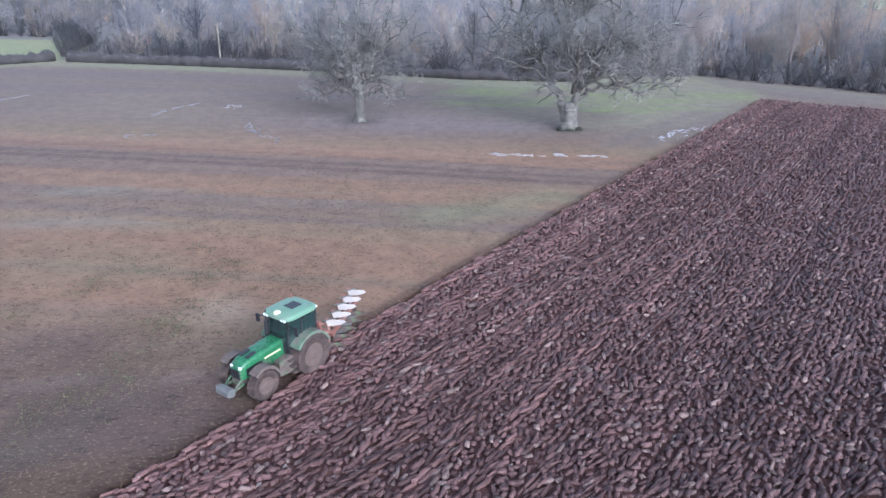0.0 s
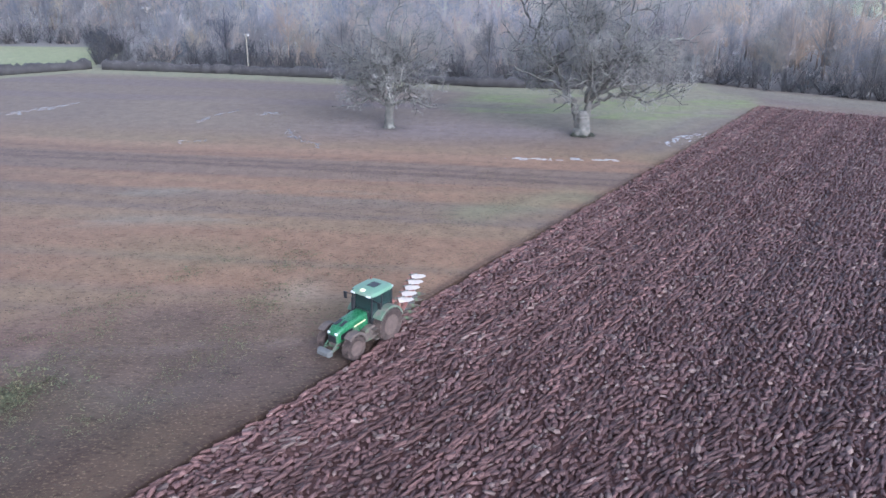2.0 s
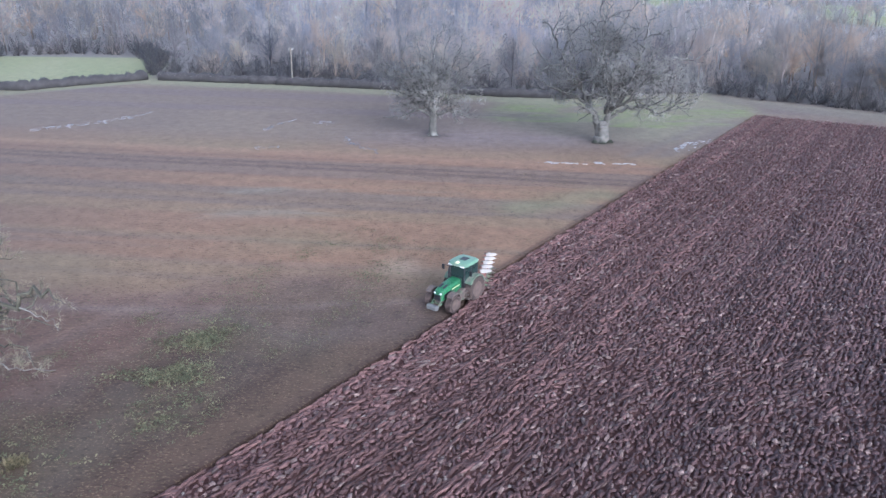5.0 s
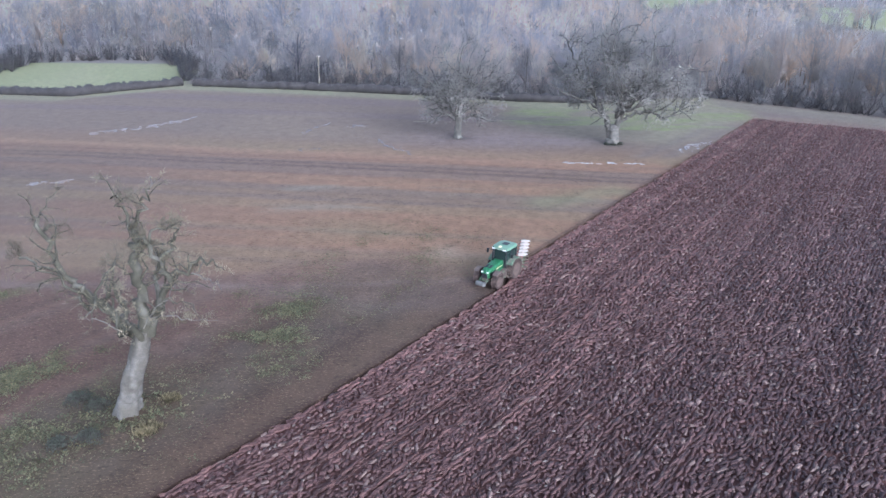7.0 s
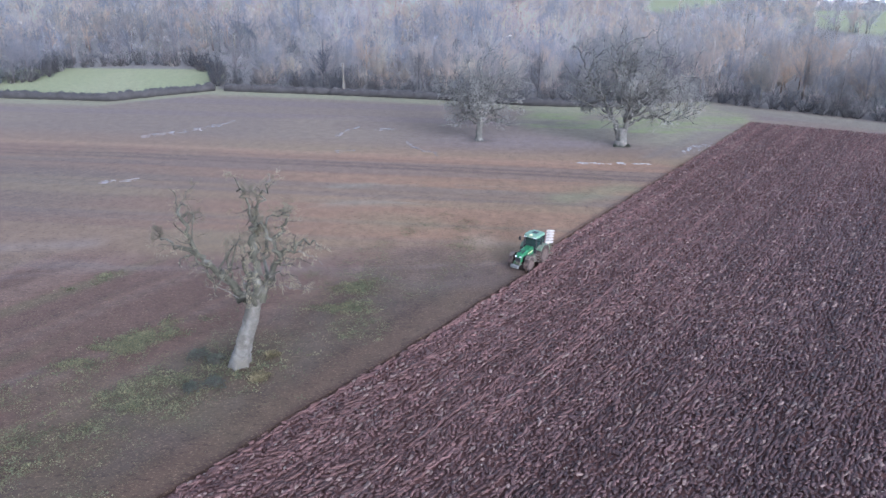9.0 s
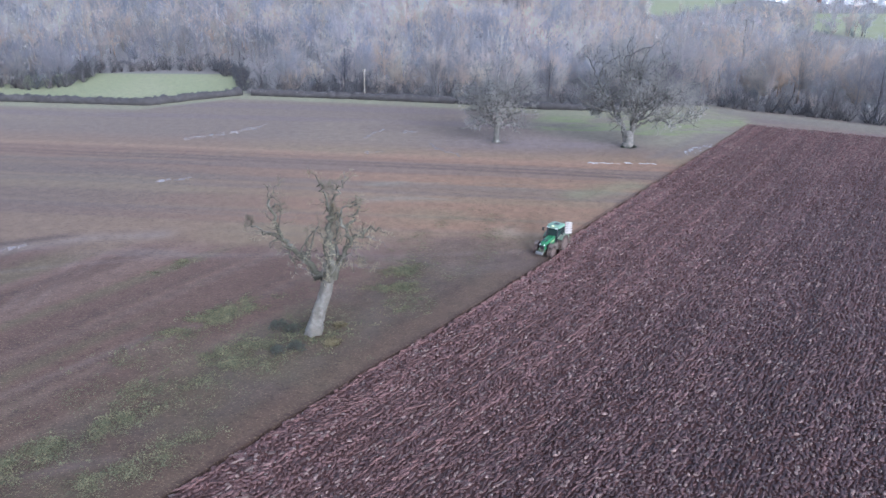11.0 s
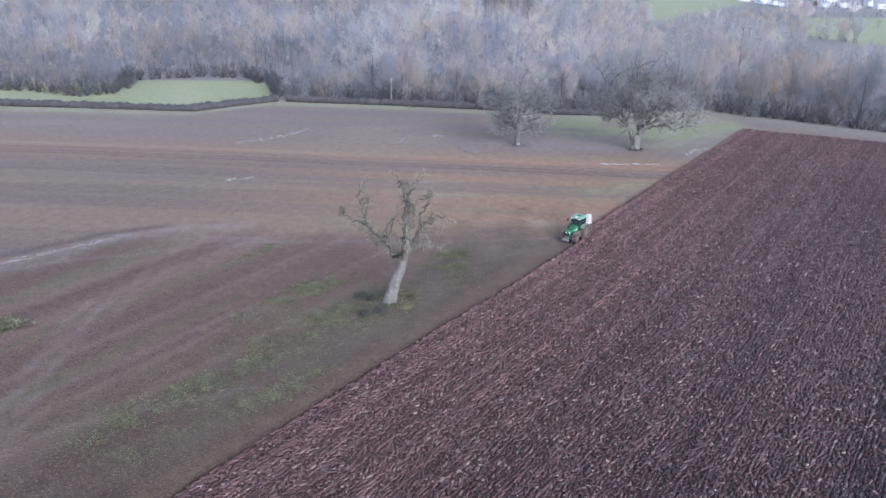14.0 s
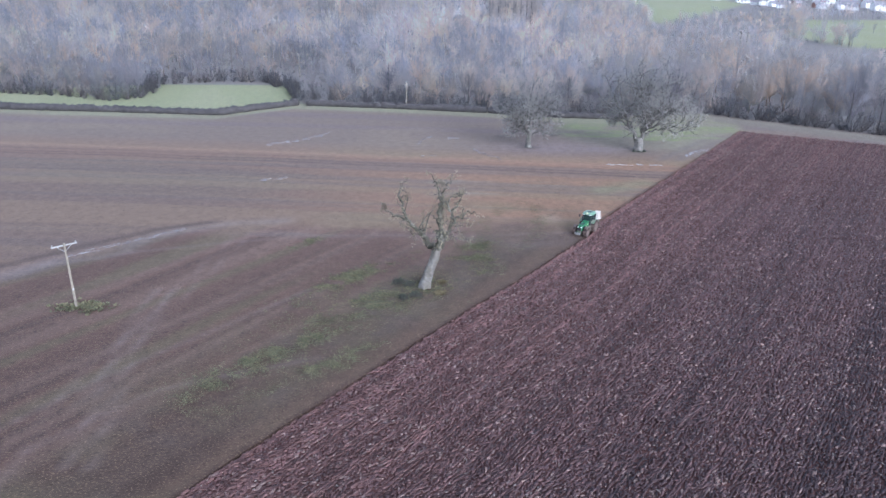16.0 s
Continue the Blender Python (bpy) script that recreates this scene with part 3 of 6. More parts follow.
def litter(count=44000, s0=-45, s1=55, reach=26):
    """Straw ends, stones and crumbs on the unploughed land beside the furrow."""
    s, n = s0 + (s1 - s0) * rng.random(count), -21.8 - reach * rng.random(count) ** 1.4
    ok = (n < furrow_edge(s) - 0.1) & (noise2(s, n, 1.7, 77) > rng.uniform(0.15, 0.8, count))
    s, n = s[ok], n[ok]
    k = len(s)
    V0 = np.array(((1, 0, 0), (-0.5, 0.8, 0), (-0.5, -0.8, 0), (0, 0, 0.9)), dtype=float)
    F0 = np.array(((0, 1, 3), (1, 2, 3), (2, 0, 3)))
    P = V0[None] * rng.uniform(0.02, 0.055, (k, 1, 1)) * np.stack((rng.uniform(0.8, 2.2, k), np.ones(k), rng.uniform(0.5, 1.1, k)), 1)[:, None]
    a = rng.uniform(0, 6.28, k)[:, None]
    X, Y = sn(s, n)
    V = np.stack((P[..., 0] * np.cos(a) - P[..., 1] * np.sin(a) + X[:, None], P[..., 0] * np.sin(a) + P[..., 1] * np.cos(a) + Y[:, None], P[..., 2] + 0.0 * X[:, None]), 2).reshape(-1, 3)
    pick = rng.random(k)[:, None]
    tone = np.where(pick < 0.48, np.array([0.16, 0.115, 0.072]), np.where(pick < 0.78, np.array([0.105, 0.075, 0.06]), np.array([0.13, 0.12, 0.065]))) * rng.uniform(0.7, 1.25, (k, 1))
    me = mesh_from("field_litter", V, (F0[None] + (np.arange(k) * 4)[:, None, None]).reshape(-1, 3))
    colour_attribute(me, np.repeat(tone, 4, axis=0))
    return me


M_LITTER = material("straw_and_crumbs", (0.2, 0.15, 0.1), 0.9, vary=0.2, scale=4.0, attribute="cover", spec=0.2)
tagged(holds("field_litter", litter(), M_LITTER), "straw ends, crumbs and small stones on unploughed land", "litter", kind="stuff")
tagged(holds("field_litter", litter(36000, 8, 66, 48), M_LITTER), "scattered straw and crumbs on stubble", "litter", kind="stuff")
tagged(holds("soil_crumbs", crumbs(), M_CLOD), "small crumbs on ploughed soil, some painted pale as glints", "soil", kind="stuff")
tagged(holds("soil_clods", clods(), M_CLOD), "dark moist turned clods of reddish-brown soil", "soil", kind="stuff")


# ---- trees ----
def unit(a):
    return a / (np.sqrt((a * a).sum(-1, keepdims=True)) + 1e-9)


def cross(a, b):
    return np.stack((a[..., 1] * b[..., 2] - a[..., 2] * b[..., 1], a[..., 2] * b[..., 0] - a[..., 0] * b[..., 2], a[..., 0] * b[..., 1] - a[..., 1] * b[..., 0]), -1)


class Limbs:
    """Collects tubes and spikes and gives them as triangles."""

    def __init__(self):
        self.tubes, self.points, self.thin = {}, [], []

    def tube(self, pts, radii, sides):
        self.tubes.setdefault((len(pts), sides), []).append(np.c_[np.array(pts), np.array(radii)])

    def spike(self, p, q, r):
        self.points.append(np.r_[p, q, r][None])

    def slivers(self, P, Q, r):
        """The finest twigs: one slender triangle each."""
        self.thin.append(np.c_[P, Q, np.full(len(P), r)])

    def arrays(self):
        V, F, base = [], [], 0
        for (k, sides), rows in self.tubes.items():
            A = np.array(rows)
            p, r = A[..., :3], A[..., 3]
            d = np.empty_like(p)
            d[:, 1:-1] = p[:, 2:] - p[:, :-2]
            d[:, 0], d[:, -1] = p[:, 1] - p[:, 0], p[:, -1] - p[:, -2]
            d = unit(d)
            u = unit(cross(d, np.broadcast_to(np.array((0.331, 0.94, 0.083)), d.shape)))
            w = cross(d, u)
            t = 2 * math.pi * np.arange(sides) / sides
            ring = p[:, :, None] + r[:, :, None, None] * (np.cos(t)[:, None] * u[:, :, None] + np.sin(t)[:, None] * w[:, :, None])
            V.append(ring.reshape(-1, 3))
            i, j = np.meshgrid(np.arange(k - 1), np.arange(sides), indexing="ij")
            a, b = (i * sides + j).ravel(), (i * sides + (j + 1) % sides).ravel()
            f = np.concatenate((np.c_[a, b, b + sides], np.c_[a, b + sides, a + sides]))
            F.append((f[None] + base + (np.arange(len(A)) * k * sides)[:, None, None]).reshape(-1, 3))
            base += ring.size // 3
        if self.points:
            A = np.concatenate(self.points)
            p, q, r = A[:, :3], A[:, 3:6], A[:, 6:]
            d = unit(q - p)
            u = unit(cross(d, np.broadcast_to(np.array((0.2, 0.3, 0.93)), d.shape)))
            w = cross(d, u)
            ring = [p + r * (math.cos(t) * u + math.sin(t) * w) for t in (0.0, 2.094, 4.189)]
            V.append(np.stack(ring + [q], 1).reshape(-1, 3))
            f = np.array(((0, 1, 3), (1, 2, 3), (2, 0, 3)))
            F.append((f[None] + base + (np.arange(len(A)) * 4)[:, None, None]).reshape(-1, 3))
            base += 4 * len(A)
        if self.thin:
            A = np.concatenate(self.thin)
            p, q, r = A[:, :3], A[:, 3:6], A[:, 6:]
            w = unit(cross(q - p, unit(np.sin(A[:, :3] * 17.0 + (0.3, 1.7, 4.1)) + 1e-3))) * r
            V.append(np.stack((p - w, p + w, q), 1).reshape(-1, 3))
            F.append(np.arange(3 * len(A)).reshape(-1, 3) + base)
        return np.concatenate(V), np.concatenate(F)

    def mesh(self, name, smooth=True):
        return mesh_from(name, *self.arrays(), smooth)


def room(p, d, env):
    """How far one can go from points p along d before leaving the crown's outline."""
    c, r = np.array(env[:3]), np.array(env[3:])
    a, b = d / r, (p - c) / r
    aa, ab, bb = (a * a).sum(-1), (a * b).sum(-1), (b * b).sum(-1)
    return np.where(bb < 1, (-ab + np.sqrt(np.maximum(ab * ab + aa * (1 - bb), 0))) / aa, 0.0)


def grow(wood, twigs, p, d, length, r, level, P, env, rg):
    """A crooked branch with its own branches; the last level bears twigs."""
    segs = P["segs"][level]
    bend = rg.normal(0, P["crook"][level], (segs, 3))
    bend[:, 2] += P["lift"][level]
    dirs = np.empty((segs + 1, 3))
    dirs[0] = d
    for i in range(segs):
        d = d + bend[i]
        d = d / math.sqrt(d[0] * d[0] + d[1] * d[1] + d[2] * d[2])
        dirs[i + 1] = d
    pts = np.vstack((p, p + np.cumsum(dirs[1:], 0) * (length / segs)))
    radii = np.linspace(r, r * 0.4, segs + 1)
    (wood if level < P["split"] else twigs).tube(pts, radii, P["sides"][level])
    branches(wood, twigs, pts, dirs, radii, length, P["kids"][level], P["from"], level, P, env, rg)


def branches(wood, twigs, pts, dirs, radii, length, k, first, level, P, env, rg):
    """Side branches along a limb, none longer than the crown has room for."""
    segs = len(pts) - 1
    f = rg.uniform(first, 1.0, k)
    f[0] = 1.0
    i = np.minimum((f * segs).astype(int), segs - 1)
    q = pts[i] + (pts[i + 1] - pts[i]) * (f * segs - i)[:, None]
    dd = dirs[i + 1]
    turn = rg.uniform(*P["angle"], k)
    turn[0] *= 0.5
    c = dd * np.cos(turn)[:, None] + unit(cross(dd, rg.normal(0, 1, (k, 3)))) * np.sin(turn)[:, None]
    c = unit(c + (0, 0, 0.17))
    fits = room(q, c, env) > 0.4
    f, i, q, c, k = f[fits], i[fits], q[fits], c[fits], int(fits.sum())
    if not k:
        return
    ll = length * rg.uniform(*P["ratio"], k) * (1.15 - 0.45 * f)
    ll = np.clip(np.minimum(ll, room(q, c, env) * rg.uniform(0.75, 1.05, k)), 0.25, None)
    if level + 1 == len(P["segs"]):
        e = q + c * ll[:, None]
        e[:, 2] += P["droop"] * ll
        twigs.slivers(q, e, P["tip"] * 1.2)
        return
    for j in range(k):
        grow(wood, twigs, q[j], c[j], ll[j], max(min(radii[i[j]] * P["thin"], ll[j] * 0.04), P["tip"]), level + 1, P, env, rg)


def smooth_path(points, r0, r1, rg, wobble=0.14):
    """A limb through given points, rounded between them and slightly crooked."""
    p = np.array(points, dtype=float)
    p = np.vstack((2 * p[0] - p[1], p, 2 * p[-1] - p[-2]))
    out = []
    for i in range(1, len(p) - 2):
        for f in (0.0, 0.25, 0.5, 0.75):
            a, b, c, d = p[i - 1:i + 3]
            out.append(0.5 * (2 * b + (c - a) * f + (2 * a - 5 * b + 4 * c - d) * f * f + (3 * b - a - 3 * c + d) * f ** 3))
    out = np.array(out + [p[-2]])
    out[2:] += rg.normal(0, wobble, out[2:].shape)
    return out, r0 * (r1 / r0) ** np.linspace(0, 1, len(out)) * (1 + rg.normal(0, 0.05, len(out)))


def old_tree(name, place, trunk, boughs, P, env, seed, mats, label, flare=1.3, dead=(), ends=0):
    """A standing bare tree: a trunk and boughs through given points, branches and twigs grown on them."""
    rg = np.random.default_rng(seed)
    stem, wood, twigs = Limbs(), Limbs(), Limbs()
    fine, rad = smooth_path([q[:3] for q in trunk], 1.0, 1.0, rg, 0.03)
    rad = np.interp(np.linspace(0, len(trunk) - 1, len(fine)), np.arange(len(trunk)), [q[3] for q in trunk]) * rad
    # a fluted trunk whose foot spreads into roots
    ring = []
    for p, r in zip(fine, rad):
        low = math.exp(-max(p[2], 0) / (0.55 * trunk[0][3]))
        ring.append([(p[0] + r * (1 + 0.07 * math.sin(5 * t + 1.3 * p[2] + seed) + (flare - 1) * low * (0.6 + 0.6 * math.sin(6 * t + seed))) * math.cos(t),
                      p[1] + r * (1 + 0.07 * math.sin(5 * t + 1.3 * p[2] + seed) + (flare - 1) * low * (0.6 + 0.6 * math.sin(6 * t + seed))) * math.sin(t), p[2]) for t in np.linspace(0, 2 * math.pi, 29)[:-1]])
    tree = empty(name, pose(*place))
    part("trunk", loft(bmesh.new(), ring), mats[0], tree, smooth=True)
    for path, r0, r1 in boughs:
        pts, radii = smooth_path(path, r0, r1, rg)
        wood.tube(pts, radii, 9)
        dirs = np.vstack((pts[1:2] - pts[:1], np.diff(pts, axis=0)))
        dirs = unit(dirs)
        length = np.linalg.norm(np.diff(pts, axis=0), axis=1).sum()
        branches(wood, twigs, pts, dirs, radii, max(length, 4.0) * 0.62, int(P["along"] * length), 0.22, 0, P, env, rg)
    holds("limbwork", wood.mesh("limbwork"), mats[1], tree)
    v, f = twigs.arrays()
    crown_mesh = mesh_from("crown", v, f)
    outward_attribute(crown_mesh, unit((v - np.array(env[:3])) / np.array(env[3:]) * 0.5 + np.array((0, 0, 1.0))))
    holds("crown", crown_mesh, mats[2], tree, "bare twigs")
    tips = [np.array(path[-1]) for path, _, _ in boughs]
    for path in list(dead) + [(q, q + rg.normal(0, 0.3, 3) + (0, 0, 0.5), q + rg.normal(0, 0.45, 3) + (0, 0, 0.9)) for q in tips[:ends]]:
        bough = Limbs()
        pts, radii = smooth_path(path, 0.035, 0.01, rg, 0.06)
        bough.tube(pts, radii, 6)
        holds("dead_branch", bough.mesh("dead_branch"), M_DEAD, tree, "barkless whitened branch")
    return tagged(tree, label, "tree")


OAK = {"segs": (5, 5, 4, 3), "crook": (0.3, 0.42, 0.46, 0.4), "lift": (0.05, 0.02, 0.0, 0.0), "kids": (0, 5, 4, 15), "from": 0.15,
       "angle": (0.5, 1.2), "ratio": (0.45, 0.8), "sides": (8, 6, 4, 3), "thin": 0.72, "tip": 0.01, "split": 3, "droop": -0.1, "along": 0.9}
RIGHT_BOUGHS_LOW = [
    ([(-0.3, 0, 1.7), (-0.7, 0, 2.7), (-1.3, 0, 3.8), (-2.3, 0.2, 5.3), (-3.2, 0.3, 7.2), (-4.9, 0.6, 9.2), (-6.2, 0.8, 11.7), (-7.4, 1, 14.4)], 0.56, 0.1),
    ([(0.3, 0, 1.7), (0.6, 0, 2.8), (0.9, 0, 4.5), (0.6, 0.2, 7), (-0.1, 0.3, 10), (-0.7, 0.2, 13), (-1.3, 0.2, 16.6)], 0.56, 0.1),
    ([(0.6, 0, 4.2), (1.9, -0.3, 6.4), (3.2, -0.8, 8.6), (3.9, -1, 11.6), (4.4, -1.2, 15.4)], 0.36, 0.09),
]
RIGHT_BOUGHS_MID = [
    ([(0.7, 0, 3.9), (2.5, 0.2, 6.3), (5.2, 0.5, 9), (8.4, 0.6, 11.1), (10.6, 0.5, 10.9)], 0.33, 0.08),
    ([(0.6, 0, 3), (2.4, -0.3, 4.5), (5, -0.8, 4.9), (7, -1, 4.3), (9.5, -1, 5.5), (11.8, -1, 6.2)], 0.3, 0.06),
    ([(-2.1, 0.2, 5), (-4.4, -0.2, 6.4), (-7, -0.4, 7.3), (-9.8, -0.5, 8.7)], 0.24, 0.06),
    ([(0.4, 0.4, 4), (0.9, 3, 6.6), (0.5, 5.5, 9), (0.2, 8, 11.8)], 0.3, 0.07),
    ([(0.2, -0.4, 4), (0, -2.8, 6.1), (-0.5, -5, 8.2), (-0.8, -7.2, 10.8)], 0.26, 0.07),
]
RIGHT_BOUGHS_HIGH = [
    ([(-1.9, 0.4, 5), (-4, 3, 8), (-5, 5.5, 11.4)], 0.22, 0.07),
    ([(0.8, -0.4, 4.4), (3, -3, 7), (5.4, -5, 10.2)], 0.24, 0.07),
    ([(0.4, 0.2, 9), (1.4, 0.8, 12), (1.6, 1.2, 16)], 0.2, 0.07),
    ([(0.3, 0, 8), (-1.6, -0.8, 11), (-3.6, -1.2, 15.2)], 0.2, 0.07),
    ([(3.6, 1.5, 8), (6.4, 2.4, 10.5), (8.2, 3, 13.4)], 0.16, 0.06),
    ([(-3.2, 0.3, 7.2), (-6, 0.8, 9), (-9.2, 1.2, 11.6)], 0.2, 0.06),
    ([(2.6, 0.2, 6.4), (6, 1, 7.9), (10.4, 1.5, 8.8)], 0.2, 0.06),
]
RIGHT_BOUGHS_TOP = [
    ([(-2.9, 0, 6.6), (-4.4, -1.6, 9.6), (-5.4, -2.2, 13)], 0.18, 0.06),
]
oak_right = old_tree(
    "oak_tree", (13.4, 77.9, 0), [(-0.1, 0, -0.15, 0.98), (0, 0, 0.7, 0.9), (0, 0, 1.5, 0.88), (0.0, 0, 2.3, 0.9), (0.0, 0, 2.9, 0.5)],
    RIGHT_BOUGHS_LOW + RIGHT_BOUGHS_MID + RIGHT_BOUGHS_HIGH + RIGHT_BOUGHS_TOP,
    OAK, (2.3, 0, 11.6, 12.8, 11.5, 9.2), 3, (M_OAKTRUNK, M_OAK, M_TWIG), "large bare winter oak with a thick grey trunk standing in grass", 1.18)
LEFT_BOUGHS_LOW = [
    ([(0.1, 0, 2.6), (0.1, 0, 4.6), (-0.3, 0.1, 7), (0, 0, 10), (0.6, 0.1, 13.4)], 0.36, 0.07),
    ([(0.1, 0, 3), (1.2, 0.1, 5.4), (2.2, 0.2, 8), (3.2, 0.3, 11)], 0.27, 0.06),
    ([(0, 0, 2.9), (-1.4, 0.1, 5), (-2.6, 0.2, 7.5), (-4.3, 0.3, 10.4)], 0.27, 0.06),
    ([(-0.1, 0, 2.6), (-1.3, -0.1, 3.5), (-2.8, -0.2, 3.2), (-4.6, -0.3, 2.6), (-7, -0.3, 2.5)], 0.24, 0.05),
    ([(0.2, 0, 2.6), (1.6, 0, 3.3), (3.2, -0.1, 3.2), (5.2, -0.2, 2.6), (7, -0.2, 2.7)], 0.24, 0.05),
]
LEFT_BOUGHS_MID = [
    ([(0, 0, 3.1), (-2.2, 0.3, 4.6), (-5.2, 0.4, 6)], 0.2, 0.05),
    ([(0.2, 0, 3.2), (2.4, -0.3, 5), (5.8, -0.4, 6.6)], 0.2, 0.05),
    ([(0.1, 0.2, 3.1), (0.4, 2.2, 5.5), (0.2, 5, 8.5)], 0.2, 0.05),
    ([(0.1, -0.2, 3.1), (-0.4, -2.2, 5.2), (-0.2, -4.8, 7.6)], 0.2, 0.05),
    ([(0, 0, 6), (1, 0.6, 8.5), (1.8, 1, 12.2)], 0.15, 0.05),
    ([(-1.2, 0.1, 4.8), (-3.6, 0.6, 6.6), (-6.6, 0.9, 8.6)], 0.16, 0.05),
    ([(1.1, 0.1, 5.2), (3.4, 0.7, 7), (6.6, 0.9, 9)], 0.16, 0.05),
]
LEFT_BOUGHS_HIGH = [
    ([(2, 0.2, 7.5), (4.2, -0.6, 9.2), (5.6, -0.9, 11)], 0.12, 0.05),
    ([(-2.4, 0.2, 7), (-4.6, -0.6, 8.4), (-6.2, -0.9, 10)], 0.12, 0.05),
    ([(-0.2, 0, 6.5), (-1.6, -0.6, 9), (-2.2, -1, 12.2)], 0.15, 0.05),
]
oak_left = old_tree(
    "oak_tree", (-9.6, 81.2, 0), [(0, 0, -0.15, 0.62), (0, 0, 0.7, 0.52), (0.05, 0, 1.8, 0.5), (0.1, 0, 2.9, 0.52), (0.1, 0, 3.4, 0.4)],
    LEFT_BOUGHS_LOW + LEFT_BOUGHS_MID + LEFT_BOUGHS_HIGH,
    dict(OAK, along=1.15), (0.2, 0, 8.9, 10.0, 8.6, 7.7), 5, (M_OAK, M_OAK, M_TWIG), "bare winter oak with wide low limbs beside a muddy track", 1.4)
ANCIENT = dict(OAK, kids=(0, 4, 4, 9), crook=(0.45, 0.5, 0.45, 0.35), thin=0.4, tip=0.005, along=1.5, droop=-0.1, ratio=(0.2, 0.5))
OLD_BOUGHS_LOW = [
    ([(1.8, 0.1, 5), (1.8, 0.1, 6.5), (1.8, 0.1, 8.2), (1.9, 0.2, 9.6), (1.9, 0.2, 10.9)], 0.4, 0.2),
    ([(1.9, 0.1, 10.9), (2.4, 0.1, 12.1), (2.8, 0.1, 12.9), (3.1, 0, 13.5)], 0.15, 0.05),
    ([(1.9, 0.1, 10.9), (1.6, 0.2, 12.2), (1.3, 0.2, 13), (1.1, 0.3, 13.7)], 0.13, 0.04),
    ([(1.4, 0.1, 5.2), (0.6, 0, 5.4), (-0.1, 0, 6.5), (-1.2, -0.1, 7.9), (-1.9, -0.2, 8.6), (-2.4, -0.3, 10.2), (-3, -0.3, 11.8)], 0.38, 0.11),
]
OLD_BOUGHS_MID = [
    ([(-1.9, 0.1, 8.4), (-2.9, 0.2, 8.9), (-4.1, 0.2, 9.3), (-4.6, 0.3, 9.9)], 0.13, 0.05),
    ([(-2.8, 0.1, 10.8), (-2.4, 0, 11.3), (-2.2, 0, 11.6)], 0.08, 0.04),
    ([(2, 0.1, 5), (2.5, 0.2, 6.4), (3, 0.2, 7.3), (3.6, 0.3, 8.3), (4.7, 0.4, 9.2), (5.9, 0.5, 9.3)], 0.36, 0.07),
    ([(3.6, 0.1, 8.4), (3.3, 0, 9.5), (2.6, 0, 10.4), (2.2, -0.1, 11.1)], 0.17, 0.1),
    ([(3.2, 0.1, 9.6), (3.8, 0.2, 10.4), (4.2, 0.2, 11.5), (3.8, 0.3, 11.8)], 0.14, 0.05),
]
OLD_BOUGHS_HIGH = [
    ([(2.6, 0.1, 10.4), (3.4, 0, 11.3), (4.5, 0, 11.7)], 0.1, 0.04),
    ([(1.5, 0.1, 4.8), (0.8, 0.2, 4.8), (0.1, 0.2, 5.7), (-0.1, 0.3, 7.4)], 0.14, 0.06),
    ([(-0.1, 0.1, 6.4), (-1, 0, 6.6), (-1.8, 0, 7.5)], 0.1, 0.04),
    ([(1.9, 0.1, 8.2), (1.1, 0.2, 8.8), (0.4, 0.2, 9.2)], 0.1, 0.04),
    ([(2.9, 0.1, 7.2), (3.8, 0, 7.2), (5.2, 0, 6.5)], 0.06, 0.02),
    ([(1.7, -0.2, 4.9), (1.6, -1.4, 6.6), (1.9, -2.3, 8.4), (1.7, -2.8, 9.6)], 0.22, 0.07),
]
OLD_BOUGHS_TOP = [
    ([(1.8, 0.3, 5), (2.2, 1.7, 7), (2, 2.7, 9.2)], 0.22, 0.07),
]

old_oak = old_tree(
    "old_oak", (-30.1, 7.3, 0), [(0, 0, -0.15, 0.74), (0.2, 0.0, 0.6, 0.66), (0.5, 0, 1.6, 0.61), (1.05, 0.1, 3.2, 0.56), (1.53, 0.1, 4.81, 0.5), (1.64, 0.1, 5.52, 0.34)],
    OLD_BOUGHS_LOW + OLD_BOUGHS_MID + OLD_BOUGHS_HIGH + OLD_BOUGHS_TOP,
    ANCIENT, (1.6, 0, 8.9, 7.0, 5.8, 6.4), 11, (M_PALE, M_MOSS, M_MTWIG), "ancient leaning oak with a pale trunk and mossy bare limbs", 1.3,
    [((2.3, -0.3, 6.2), (3.4, -0.6, 6.6), (4.6, -0.7, 6.4), (6.3, -0.8, 6.5)), ((1.9, -0.3, 5.6), (2.8, -0.5, 6.9), (3.6, -0.6, 7.6), (4.0, -0.6, 8.4)), ((0.6, -0.3, 5.4), (-0.5, -0.6, 6.3), (-1.4, -0.7, 6.4)), ((1.2, -0.5, 5.6), (1.3, -0.8, 6.8), (1.0, -1.0, 7.8)),
     ((4.9, -0.1, 8.9), (5.9, -0.3, 8.6), (6.6, -0.4, 8.1))], 2)


